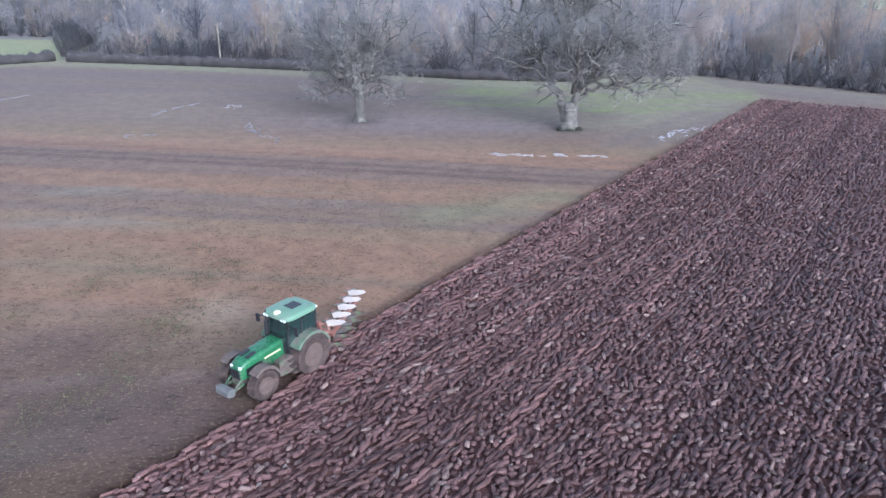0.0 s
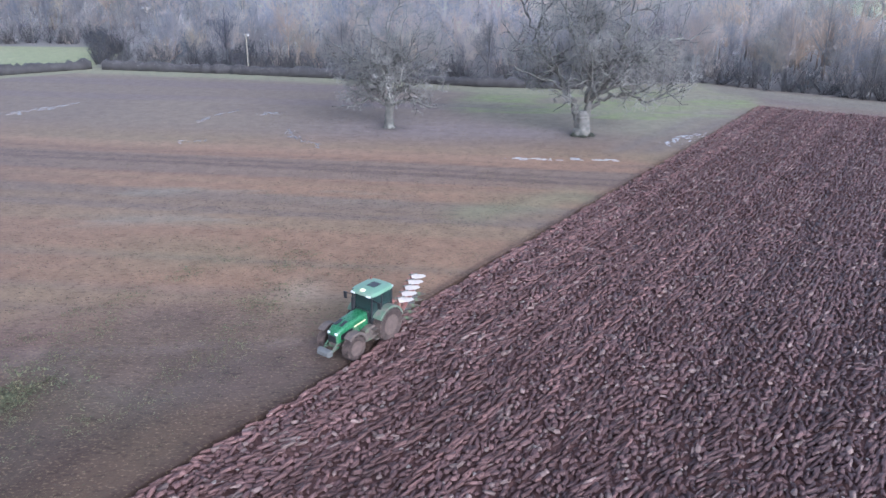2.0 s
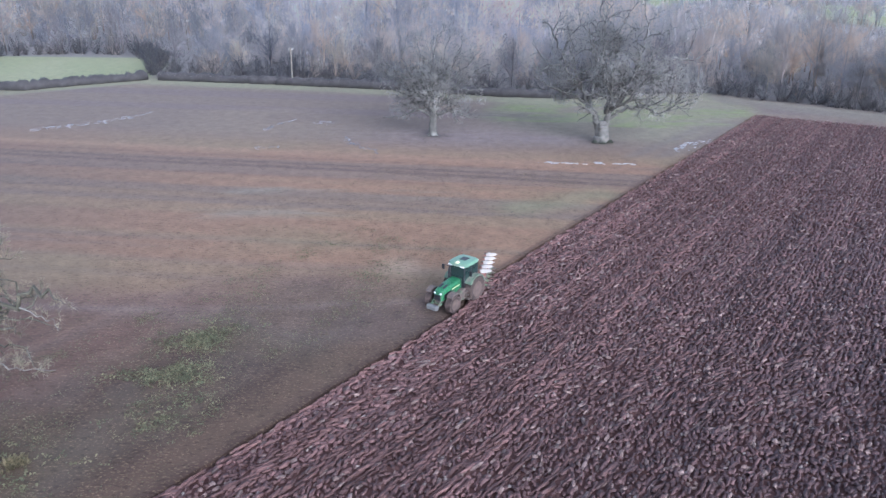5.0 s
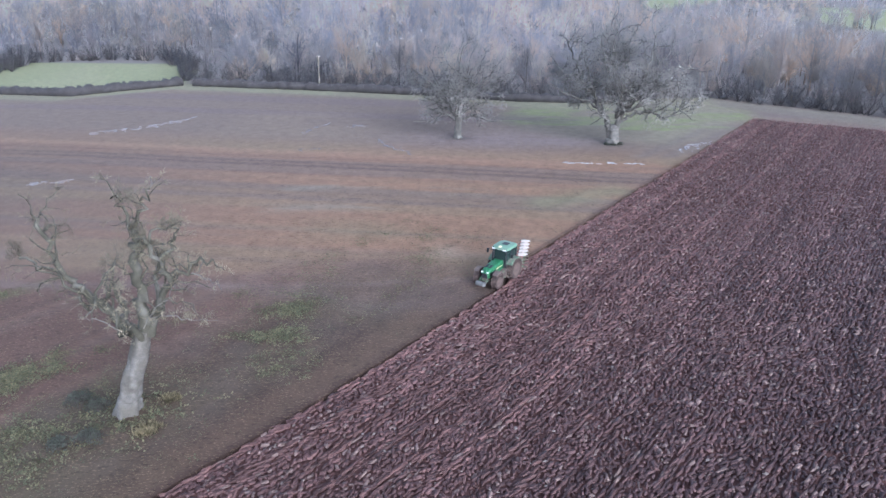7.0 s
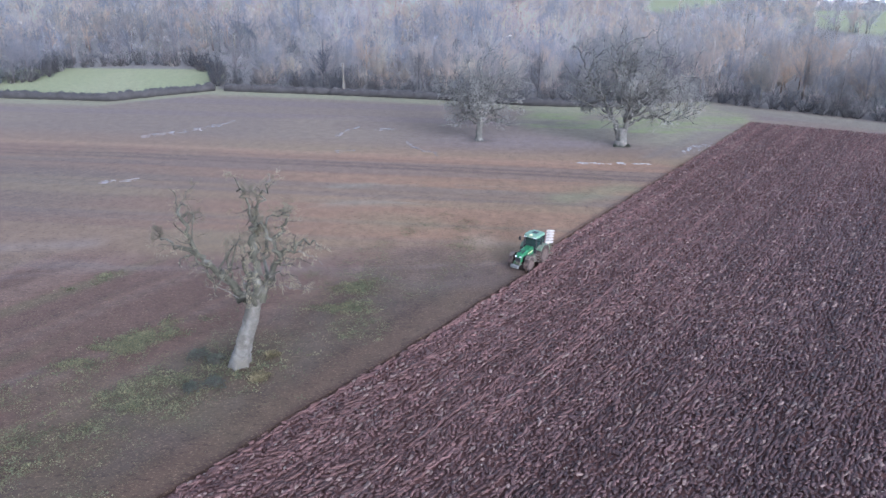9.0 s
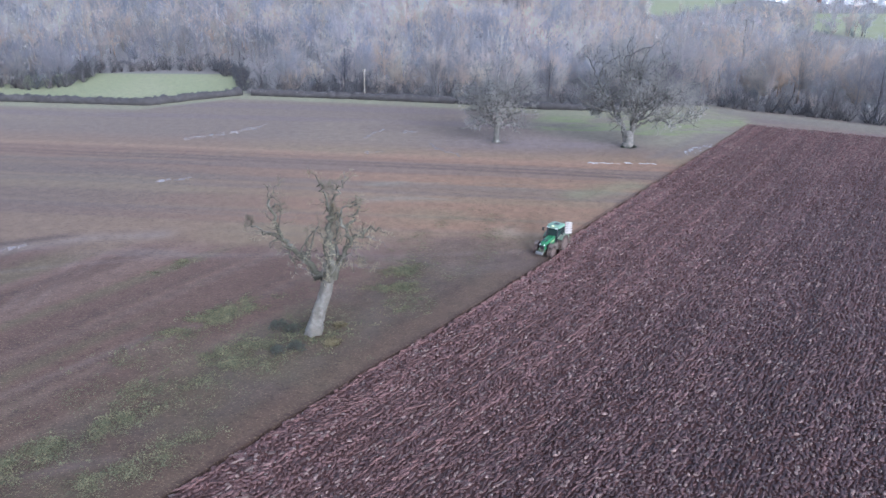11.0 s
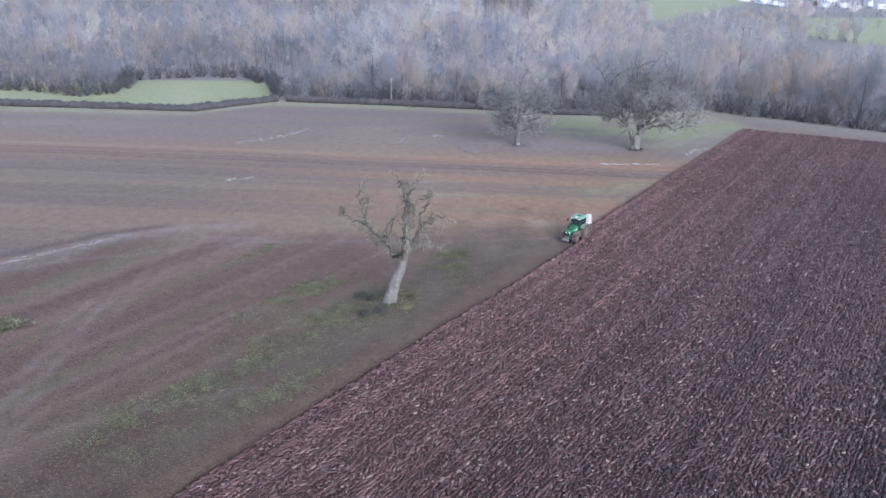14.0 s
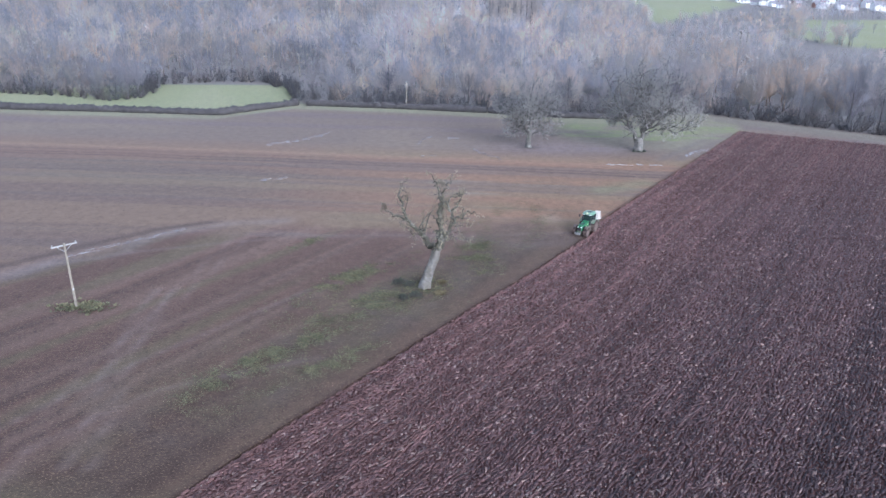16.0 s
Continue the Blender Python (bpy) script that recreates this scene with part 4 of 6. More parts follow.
# ---- the woods ----
def young_tree(seed, height, wide, bush=False, far=False):
    """Arrays of a slim bare tree, or of a many-stemmed bush: stem and crown apart. Twigs fill a rounded crown."""
    rg = np.random.default_rng(seed)
    wood, twigs = Limbs(), Limbs()
    mid, half = np.array((0, 0, height * (0.5 if bush else 0.62))), np.array((wide / 2, wide / 2, height * (0.5 if bush else 0.38)))
    lean = rg.normal(0, 0.02, 2) * height
    if not bush:
        zs = np.array((0, 0.35, 0.7, 0.97)) * height
        pts = np.c_[zs / height * lean[0], zs / height * lean[1], zs]
        wood.tube(pts, np.array((1.0, 0.75, 0.5, 0.15)) * (0.03 + 0.009 * height), 4 if far else 6)
    k = 11 if far else 18
    d = unit(rg.normal(0, 1, (k, 3)) + (0, 0, 0.35))
    end = mid + half * d * rg.uniform(0.55, 0.95, (k, 1))
    start = np.c_[rg.normal(0, 0.05 if not bush else 0.35, (k, 2)), np.maximum(end[:, 2] * rg.uniform(0.35, 0.75, k) if not bush else np.zeros(k), 0.0)]
    if far:
        twigs.slivers(start, end, 0.08)
    else:
        bend = (start + end) / 2 + (0, 0, -0.06 * height) * rg.uniform(0, 1, (k, 1)) + rg.normal(0, 0.05 * wide, (k, 3))
        for p, q, e in zip(start, bend, end):
            (wood if bush else twigs).tube(np.array((p, q, e)), (0.055, 0.038, 0.015), 3)
    m = 20 if far else 50
    f = rg.uniform(0.25, 1.0, (k, m, 1))
    p = (start[:, None] * (1 - f) + end[:, None] * f).reshape(-1, 3) + rg.normal(0, 0.04 * height, (k * m, 3)) * (1, 1, 0.6)
    p[:, 2] = np.maximum(p[:, 2], 0.05 * height)
    out = unit((p - mid) / half + 1e-6)
    way = out * 0.7 + (0, 0, 0.5) + rg.normal(0, 0.5, p.shape) if bush else out * 0.55 + (0, 0, 0.75) + rg.normal(0, 0.35, p.shape)
    q = p + unit(way) * (height * rg.uniform(0.05, 0.12, (len(p), 1)))
    twigs.slivers(p, q, 0.062 if far else 0.026)
    if not wood.tubes:
        wood.tube(np.array(((0, 0, 0), (0, 0, 0.6))), (0.1, 0.08), 4)
    return wood.arrays(), twigs.arrays()


WOOD_TONES = [(0.262, 0.232, 0.225), (0.235, 0.215, 0.215), (0.295, 0.245, 0.215), (0.205, 0.195, 0.205), (0.275, 0.25, 0.225), (0.185, 0.178, 0.188)]
BUSH_TONES = [(0.235, 0.21, 0.195), (0.2, 0.19, 0.185), (0.26, 0.22, 0.19), (0.15, 0.15, 0.155)]


def prototypes(count, bush, far, base):
    out = []
    for i in range(count):
        h = rng.uniform(4.0, 6.0) if bush else rng.uniform(7.5, 11.5)
        out.append(young_tree(base + i, h, h * (rng.uniform(1.05, 1.4) if bush else rng.uniform(0.65, 0.95)), bush, far))
    return out


def wood_places():
    """Places of the trees of the woods, well mixed; true for those of the rim."""
    out = []
    x, y = rng.uniform(-650, 650, 60000), 90 + 760 * rng.random(60000) ** 1.3
    hy = hedge_y(np.clip(x, -400, 110))
    hy = np.where(x > 110, 66 - (x - 110) * 0.6, hy)
    depth = y - hy
    g1 = inside(x, y, [(-175, 124), (-112, 119.5), (-87, 117), (-79, 124), (-69, 132.5), (-73, 154), (-86, 171), (-103, 172), (-121, 166), (-123, 140), (-175, 146)], 1.0)
    clump = inside(x, y, [(-175, 151), (-137, 142), (-122, 135), (-114, 141), (-119, 166), (-175, 190)], 0.5)
    open_land = np.maximum(g1 * (1 - clump), 0)
    for poly in ([(178, 296), (330, 285), (420, 520), (247, 505), (172, 358)], [(126, 452), (190, 486), (266, 565), (300, 760), (380, 900), (190, 900), (122, 560)], [(-420, 330), (-262, 318), (-256, 350), (-284, 398), (-420, 400)]):
        open_land = np.maximum(open_land, inside(x, y, poly, 4.0))
    left = (x < -70) & (y < 172) & (clump < 0.5)
    ok = (depth > 2.5) & (open_land < 0.5) & ~left
    ok &= ~((y > 240) & (x > 147 + 0.46 * (y - 296))) & ~((y > 440 + 0.9 * (x - 132)) & (x > 112 + 0.16 * (y - 444))) & ~((y > 530) & (np.abs(x + 8) < 40) & (y < 600))
    view = np.abs(x - (-28 + 0.0 * y)) < 30 + 0.72 * (y + 73)
    ok &= view
    ok &= ~((y > 143) & (y < 191) & (np.abs(x + 78.4 - (184.8 - y) * 0.24) < 7.5))       # low growth before a pole
    grid = {}
    for a, b, dd in zip(x[ok], y[ok], depth[ok]):
        gap = 5.4 if b < 175 else 6.8 if b < 260 else 10.2 if b < 470 else 15.0
        if a > 105 and b > 250:
            gap = 7.5
        c = (int(a // gap), int(b // gap), gap)
        if c in grid:
            continue
        grid[c] = 1
        out.append((a, b, dd))
    for (x0, y0), (x1, y1) in (((168, 345), (244, 508)), ((244, 508), (335, 530)), ((130, 440), (262, 560)), ((262, 560), (290, 640)), ((176, 300), (172, 350))):   # hedgerow trees between the far fields
        for f in np.arange(0, 1, 0.045):
            out.append((x0 + (x1 - x0) * f + rng.normal(0, 3), y0 + (y1 - y0) * f + rng.normal(0, 3), 99.0))
    out += [(231.7, 383.5, 99.0), (189.5, 344.0, 99.0), (192.0, 346.0, 99.0), (262.0, 420.0, 99.0)]
    return out


def far_or_near_wood():
    kinds = {"near": prototypes(7, False, False, 100), "far": prototypes(6, False, True, 140), "bush": prototypes(5, True, False, 180), "farbush": prototypes(3, True, True, 190)}
    meshes = {}
    places = wood_places()
    places.sort(key=lambda q: q[2])
    singles, rest = [], []
    # bushes that close the rims of the woods
    for line in ([(-168, 150), (-137, 141.5), (-124, 135.5), (-116, 141), (-118.5, 153), (-121, 166), (-104, 173), (-87, 172.5), (-75, 156), (-70.5, 136)],
                 [(-66, 133), (-41, 129), (-16, 124), (3, 118), (20, 117), (40, 121.5)], [(43, 120.5), (53, 112), (60, 107), (76, 94.5), (96, 79)]):
        for (x0, y0), (x1, y1) in zip(line, line[1:]):
            d = math.hypot(x1 - x0, y1 - y0)
            for f in np.arange(0, 1, 2.5 / d):
                singles.append((x0 + (x1 - x0) * f + rng.normal(0, 0.5), y0 + (y1 - y0) * f + rng.normal(0, 0.5), -1.0))
    for a, b, dd in places:
        (singles if dd < 7.5 and b < 200 and len(singles) < 270 else rest).append((a, b, dd))
    for a, b, dd in singles:
        bush = dd < 0 or rng.random() < 0.5
        kind = "bush" if bush else "near"
        i = int(rng.integers(len(kinds[kind])))
        tones = BUSH_TONES if bush else WOOD_TONES
        if (kind, i) not in meshes:
            (va, fa), (vb, fb) = kinds[kind][i]
            stem, crown = mesh_from("stem", va, fa, True), mesh_from("crown", vb, fb)
            # rim crowns toned down: the thicket's inner shade is in their colour
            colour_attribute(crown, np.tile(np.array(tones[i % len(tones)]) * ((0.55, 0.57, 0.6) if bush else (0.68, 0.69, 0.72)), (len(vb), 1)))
            outward_attribute(crown, crown_ways(vb, vb[:, 2].max()))
            stem.materials.append(M_BIRCH if (not bush and i == 2) else M_STEM)
            crown.materials.append(M_WOOD)
            meshes[kind, i] = (stem, crown)
        k = rng.uniform(0.75, 1.2)
        name = "hedgerow_bush" if bush else "young_tree"
        tree = empty(name, pose(a, b, -0.05, 0, 0, rng.uniform(0, 360)) @ Matrix.Diagonal((k, k, k, 1)))
        holds("stem", meshes[kind, i][0], None, tree)
        holds("crown", meshes[kind, i][1], None, tree)
        tagged(tree, "bare many-stemmed bush at the rim of the wood" if bush else "slim bare young tree at the rim of the wood", "bush" if bush else "tree", "trees of the wood's rim")
    # the inside of the woods
    V, F, C, A, base = [], [], [], [], 0
    for a, b, dd in rest:
        bush = rng.random() < (0.8 if dd < 9 else 0.45 if b < 200 else 0.3)
        kind = ("bush" if b < 165 else "farbush") if bush else ("near" if b < 155 else "far")
        i = int(rng.integers(len(kinds[kind])))
        patch = float(noise2(a, b, 30, 33))
        tones = BUSH_TONES if bush else WOOD_TONES
        # the large factors put the distance haze into the twig colour
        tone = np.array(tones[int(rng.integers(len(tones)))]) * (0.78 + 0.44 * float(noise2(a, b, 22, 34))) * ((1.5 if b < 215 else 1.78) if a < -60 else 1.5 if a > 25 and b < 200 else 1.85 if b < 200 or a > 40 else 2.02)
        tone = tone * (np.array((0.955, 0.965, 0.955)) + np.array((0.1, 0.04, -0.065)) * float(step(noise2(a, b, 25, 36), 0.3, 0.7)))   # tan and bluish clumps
        t, k = rng.uniform(0, 6.28), rng.uniform(0.75, 1.2) * (0.65 + 0.75 * patch) * (1.0 if b < 190 or bush or a > 60 else 1.25 if b < 260 else 1.55 if b < 470 else 2.2)
        if b > 150 and a > -45 + 0.5 * (b + 73):                      # low scrub before the far green field
            k *= 0.6
        elif b > 290 and a > -40 + 0.3 * (b + 73):
            k *= 0.6
        elif b > 430 and a > 60:
            k *= 1.6
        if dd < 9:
            tone = tone * (0.55 if bush else 0.68)                     # shade inside the rim's thick growth, put into its tone
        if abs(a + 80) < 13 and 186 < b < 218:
            tone = tone * (0.6, 0.63, 0.66)                           # a darker thicket behind a pole
        if dd == 99.0:
            k *= 1.7
        birch = (not bush) and rng.random() < 0.02
        for (v, f), stem in zip(kinds[kind][i], (True, False)):
            w = np.c_[v[:, 0] * math.cos(t) - v[:, 1] * math.sin(t), v[:, 0] * math.sin(t) + v[:, 1] * math.cos(t), v[:, 2]] * k + (a, b, -0.05)
            away = crown_ways(v, kinds[kind][i][1][0][:, 2].max())
            A.append(np.c_[away[:, 0] * math.cos(t) - away[:, 1] * math.sin(t), away[:, 0] * math.sin(t) + away[:, 1] * math.cos(t), away[:, 2]])
            V.append(w)
            F.append(f + base)
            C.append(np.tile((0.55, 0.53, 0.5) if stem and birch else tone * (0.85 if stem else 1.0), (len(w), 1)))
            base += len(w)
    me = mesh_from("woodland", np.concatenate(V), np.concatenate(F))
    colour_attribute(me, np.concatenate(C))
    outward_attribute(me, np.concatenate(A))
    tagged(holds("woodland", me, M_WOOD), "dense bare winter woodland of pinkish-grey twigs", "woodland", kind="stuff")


far_or_near_wood()


# ---- hedges ----
def hedge(line, height, width, mat, top, label, seed):
    """A clipped hedge along a line: a rough core and many short twigs; a thing with its cut top as a part."""
    rg = np.random.default_rng(seed)
    pts = []
    for (x0, y0), (x1, y1) in zip(line, line[1:]):
        d = math.hypot(x1 - x0, y1 - y0)
        for f in np.arange(0, 1, 0.7 / d):
            pts.append((x0 + (x1 - x0) * f, y0 + (y1 - y0) * f, (x1 - x0) / d, (y1 - y0) / d))
    core, twigs, cut = Limbs(), Limbs(), Limbs()
    rings = []
    for x, y, dx, dy in pts:
        h, w = height * rg.uniform(0.62, 0.95) * (0.85 + 0.3 * float(noise2(x, y, 9, 3))), width * rg.uniform(0.75, 1.1)
        ring = []
        for a, b in ((-0.5, 0), (-0.55, 0.55), (-0.38, 0.92), (0, 1.0), (0.38, 0.92), (0.55, 0.55), (0.5, 0)):
            a, b = a + rg.normal(0, 0.05), b * rg.uniform(0.88, 1.08)
            ring.append((x - dy * a * w, y + dx * a * w, b * h - 0.05 * (b < 0.1)))
        rings.append(ring)
        for k in range(36):
            a, b = rg.uniform(-0.54, 0.54), rg.uniform(0.1, 0.95)
            p = np.array((x - dy * a * w + rg.uniform(-0.35, 0.35) * dx, y + dx * a * w + rg.uniform(-0.35, 0.35) * dy, b * h))
            q = p + np.array((-dy * a * 0.9, dx * a * 0.9, rg.uniform(0.25, 0.6))) * rg.uniform(0.5, 1.1)
            (cut if b > 0.66 and rg.random() < top else twigs).spike(p, q, 0.032)
    k = 7
    V = [p for r in rings for p in r]
    F = [(i * k + j, i * k + (j + 1) % k, (i + 1) * k + (j + 1) % k, (i + 1) * k + j) for i in range(len(rings) - 1) for j in range(k)]
    ob = empty("hedge", pose(0, 0, 0))
    holds("core", mesh_from("core", V, F), mat, ob)
    tagged(holds("twigs", twigs.mesh("twigs", False), mat, ob), kind="stuff")
    if cut.points:
        tagged(holds("cut_tops", cut.mesh("cut_tops", False), M_HEDGETOP, ob), "pale flailed twig ends", kind="stuff")
    return tagged(ob, label, "hedge")


hedge(HEDGE_LEFT, 2.0, 2.2, M_HEDGE, 0.15, "dark clipped hedge between the stubble and a green field", 1)
hedge(HEDGE_MIDDLE[:3], 1.9, 2.0, M_HEDGE, 0.95, "dark clipped hedge with pale cut tops along a wood", 2)
hedge([(-16, 120.5), (3, 114.5), (20, 113)], 1.7, 1.8, M_HEDGE, 0.3, "low dark hedge behind the two oaks", 3)


# ---- poles ----
def pole(place, height, arm, arm_length, label, insulators=3):
    ob = empty("electricity_pole", pose(*place, 0, 0, arm))
    part("post", rod(bmesh.new(), (0, 0, -0.3), (0, 0, height), 0.15, 0.11, 12), M_POLE, ob, smooth=True)
    if arm_length:
        z = height - 0.3
        part("crossarm", box(bmesh.new(), (0, 0.14, z), (arm_length, 0.11, 0.16), 0.015), M_STEEL, ob, "pale crossarm")
        for s in (-1, 1):
            part("brace", rod(bmesh.new(), (s * arm_length * 0.3, 0.16, z - 0.05), (0, 0.16, z - 0.75), 0.03, seg=6), M_STEEL, ob)
        for i in range(insulators):
            x = (i - (insulators - 1) / 2) * arm_length * 0.9 / max(insulators - 1, 1)
            bm = bmesh.new()
            rod(bm, (x, 0.14, z + 0.06), (x, 0.14, z + 0.2), 0.03, seg=8)
            rod(bm, (x, 0.14, z + 0.16), (x, 0.14, z + 0.3), 0.075, 0.04, 8)
            part("insulator", bm, M_STEEL, ob)
    part("plate", box(bmesh.new(), (0, -0.15, 2.2), (0.2, 0.02, 0.25)), M_STEEL, ob, "small pale plate")
    return tagged(ob, label, "pole", "electricity poles")


pole((-69.4, 1.2, 0), 7.7, 42, 2.7, "wooden electricity pole with a crossarm standing in the bare field")
pole((-38.1, 125.6, 0), 7.0, 10, 1.0, "wooden pole with a short crossarm beside the hedge", 2)
pole((-78.4, 184.8, 0), 8.0, 10, 2.6, "wooden electricity pole with a crossarm among the woods")
pole((-166, 172, 0), 9.0, 30, 2.4, "wooden electricity pole with a crossarm beyond the hedge")
pole((101, 254, 0), 11.0, 10, 3.0, "wooden electricity pole rising out of the woods")
pole((107, 262, 0), 10.0, 10, 2.6, "wooden electricity pole rising out of the woods")


# ---- frozen puddles ----
def puddle(points, width, seed, mat=None, label="thin pale ice on a puddle in a wheel rut"):
    """Irregular ice along a line, broken into several flat pieces."""
    rg = np.random.default_rng(seed)
    bm = bmesh.new()
    for (x0, y0), (x1, y1) in zip(points, points[1:]):
        d = math.hypot(x1 - x0, y1 - y0)
        for k in range(max(8, int(d * 5.0))):
            f = rg.random()
            cx, cy = x0 + (x1 - x0) * f + rg.normal(0, 0.25), y0 + (y1 - y0) * f + rg.normal(0, width * 0.5)
            lx, ly = 0.05 + 0.55 * rg.random() ** 2.4, rg.uniform(0.02, 0.07) * width
            t0 = math.atan2(y1 - y0, x1 - x0) + rg.normal(0, 0.12)
            ring = []
            for t in np.linspace(0, 2 * math.pi, 15)[:-1]:
                r = rg.uniform(0.65, 1.15)
                a, b = lx * r * math.cos(t), ly * r * math.sin(t)
                ring.append((cx + a * math.cos(t0) - b * math.sin(t0), cy + a * math.sin(t0) + b * math.cos(t0)))
            z = 0.05 + 0.004 * (k % 7)
            loft(bm, [[(x, y, -0.12) for x, y in ring], [(x, y, z) for x, y in ring]])
    return tagged(part("puddle", bm, mat or M_PALEICE), label, "puddle", kind="structure")


puddle([(21.8, 73.0), (25.0, 76.2), (28.7, 79.4)], 1.7, 1, M_ICE)
puddle([(3.4, 66.5), (9.2, 66.0)], 0.55, 2, M_ICE)
puddle([(10.8, 66.5), (14.8, 66.0)], 0.6, 3, M_ICE)
puddle([(-32.3, 72.2), (-29.4, 72.6)], 0.7, 4)
puddle([(-33.6, 82.6), (-32.8, 86.8), (-30.5, 91.2)], 1.0, 5)
puddle([(-27.5, 88.1), (-24.4, 89.6)], 1.3, 6)
puddle([(-21.6, 79.5), (-20.4, 75.6), (-18.9, 73.6), (-16.5, 71.1)], 1.2, 7)
puddle([(-66.4, 80.9), (-62.6, 83.5), (-58.0, 88.5), (-54.6, 93.2)], 1.7, 8)
puddle([(-61.8, 53.5), (-56.9, 55.3)], 0.7, 9)
puddle([(-77.8, 16.2), (-70.6, 23.0), (-66.2, 27.2)], 0.8, 10)


# ---- weeds and dry tufts ----
def tufts(name, count, where, height, mat, label, seed, blades=9, leafy=True):
    """Low plants: rosettes of broad leaves, or upright blades; each plant has its own tone."""
    rg = np.random.default_rng(seed)
    spot = np.array([where(rg) for _ in range(count)])
    x, y, size = (np.repeat(spot[:, i], blades) for i in range(3))
    m = len(x)
    t, lean = rg.uniform(0, 6.28, m), rg.uniform(0.5, 1.3, m) if leafy else rg.uniform(0.2, 0.9, m)
    rise = rg.uniform(0.25, 0.8, m) if leafy else rg.uniform(0.6, 1.1, m)
    p = np.c_[x + rg.normal(0, 0.14, m) * size, y + rg.normal(0, 0.14, m) * size, np.full(m, -0.02)]
    way = np.c_[np.cos(t) * lean, np.sin(t) * lean, rise] * (height * size)[:, None]
    wide = np.c_[-np.sin(t), np.cos(t), np.zeros(m)] * ((0.32 if leafy else 0.1) * height * size)[:, None]
    V = np.stack((p, p + way * 0.55 + wide, p + way * (1, 1, 0.8), p + way * 0.55 - wide), 1).reshape(-1, 3)
    F = (np.array(((0, 1, 2), (0, 2, 3)))[None] + (np.arange(m) * 4)[:, None, None]).reshape(-1, 3)
    me = mesh_from(name, V, F)
    tone = np.repeat(rg.uniform(0.6, 1.35, count), blades)[:, None] * rg.uniform(0.8, 1.2, (m, 1))
    yellow = np.repeat(rg.random(count), blades)[:, None]
    leaf = np.array((0.12, 0.124, 0.066)) * (1 - yellow) + np.array((0.19, 0.165, 0.085)) * yellow if leafy else np.array((0.2, 0.165, 0.09))
    colour_attribute(me, np.repeat(tone * leaf, 4, axis=0))
    return tagged(holds(name, me, mat), label, "weeds", kind="stuff")


STRIPS = (((-52.0, -17.5), (-38.7, -2.6), 0.7, 5), ((-48.0, -12.2), (-38.2, -1.6), 0.7, 5), ((-40.5, -13.0), (-34.2, -7.6), 0.5, 5), ((-42.2, 6.8), (-35.9, 13.4), 0.6, 5), ((-47.4, -0.9), (-37.7, 13.2), 0.4, 2), ((-42.2, -4.0), (-38.0, 1.0), 0.9, 2), ((-38.4, 3.2), (-31.9, 3.8), 1.0, 2), ((-49.0, 20.0), (-46.0, 23.5), 0.3, 1),
          ((-26.1, 17.1), (-21.9, 16.9), 0.4, 2), ((-25.0, 20.7), (-22.0, 20.7), 0.4, 1), ((-41.4, 8.8), (-37.6, 11.4), 0.4, 1), ((-23.8, 20.6), (-21.0, 23.7), 0.4, 1), ((-24.0, 12.0), (-20.5, 13.5), 0.8, 1), ((-36.5, 4.5), (-33.0, 2.5), 1.0, 2))


def headland(rg):
    """A place in one of the weedy strips that run with the furrows."""
    while True:
        (x0, y0), (x1, y1), w, share = STRIPS[rg.integers(len(STRIPS))]
        if rg.random() * 5 > share:
            continue
        f = (rg.integers(0, 44) + 0.5) / 44                           # small clumps along the strip
        x, y = x0 + (x1 - x0) * f + w * 1.8 * math.sin(f * 997 + x0) + rg.normal(0, 0.5), y0 + (y1 - y0) * f + w * 1.8 * math.sin(f * 631 + y0) + rg.normal(0, 0.5)
        if x * NX + y * NY < -22.6 and noise2(x, y, 1.6, 5) > rg.uniform(0.2, 0.8):
            return x, y, rg.uniform(0.6, 1.5)


def scattered(rg):
    """Single small weeds all over the headland, more in some spots than in others."""
    while True:
        s, n = rg.uniform(-45, 26), rg.uniform(-37, -23)
        x, y = sn(s, n)
        if noise2(s, n * 2, 5.0, 88) * noise2(x, y, 1.3, 89) > rg.uniform(0.12, 0.6):
            return x, y, rg.uniform(0.4, 1.0)


def round_oak(rg):
    t, r = rg.uniform(0, 6.28), abs(rg.normal(0, 1.0)) * 1.6 + 0.7
    return -29.9 + 1.2 * r * math.cos(t), 7.0 + r * math.sin(t) * 1.1, rg.uniform(0.8, 1.7)


def pole_foot(rg):
    return -68.6 + rg.normal(0, 1.6), 1.1 + rg.normal(0, 0.6) + 0.4 * rg.uniform(-1, 1), rg.uniform(0.6, 1.3)


tufts("weeds", 4600, headland, 0.12, M_WEED, "green weeds and dead stalks on the unploughed headland", 1)
tufts("weeds", 5200, scattered, 0.11, M_WEED, "small scattered weeds on bare headland soil", 6, 6)
tufts("weeds", 190, round_oak, 0.14, M_WEED, "rank green weeds round the foot of an old oak", 2)
tufts("dry_grass", 46, lambda g: (-28.0 + g.normal(0, 0.22), g.normal(8.5 if g.random() < 0.5 else 5.3, 0.25), g.uniform(0.8, 1.3)), 0.36, M_DRY, "yellow dry grass tufts beside an old oak", 3, 16, False)
tufts("weeds", 130, pole_foot, 0.3, M_WEED, "green weeds round the foot of a pole", 4)


# ---- brambles and fallen boughs at the old oak's foot ----
M_BRAMBLE = material("bramble_stems", (0.065, 0.052, 0.044), 0.9, vary=0.3, scale=3.0)
M_BRAMBLELEAF = material("bramble_leaves", (0.078, 0.084, 0.06), 0.7, vary=0.3, scale=2.0, thin=0.2)


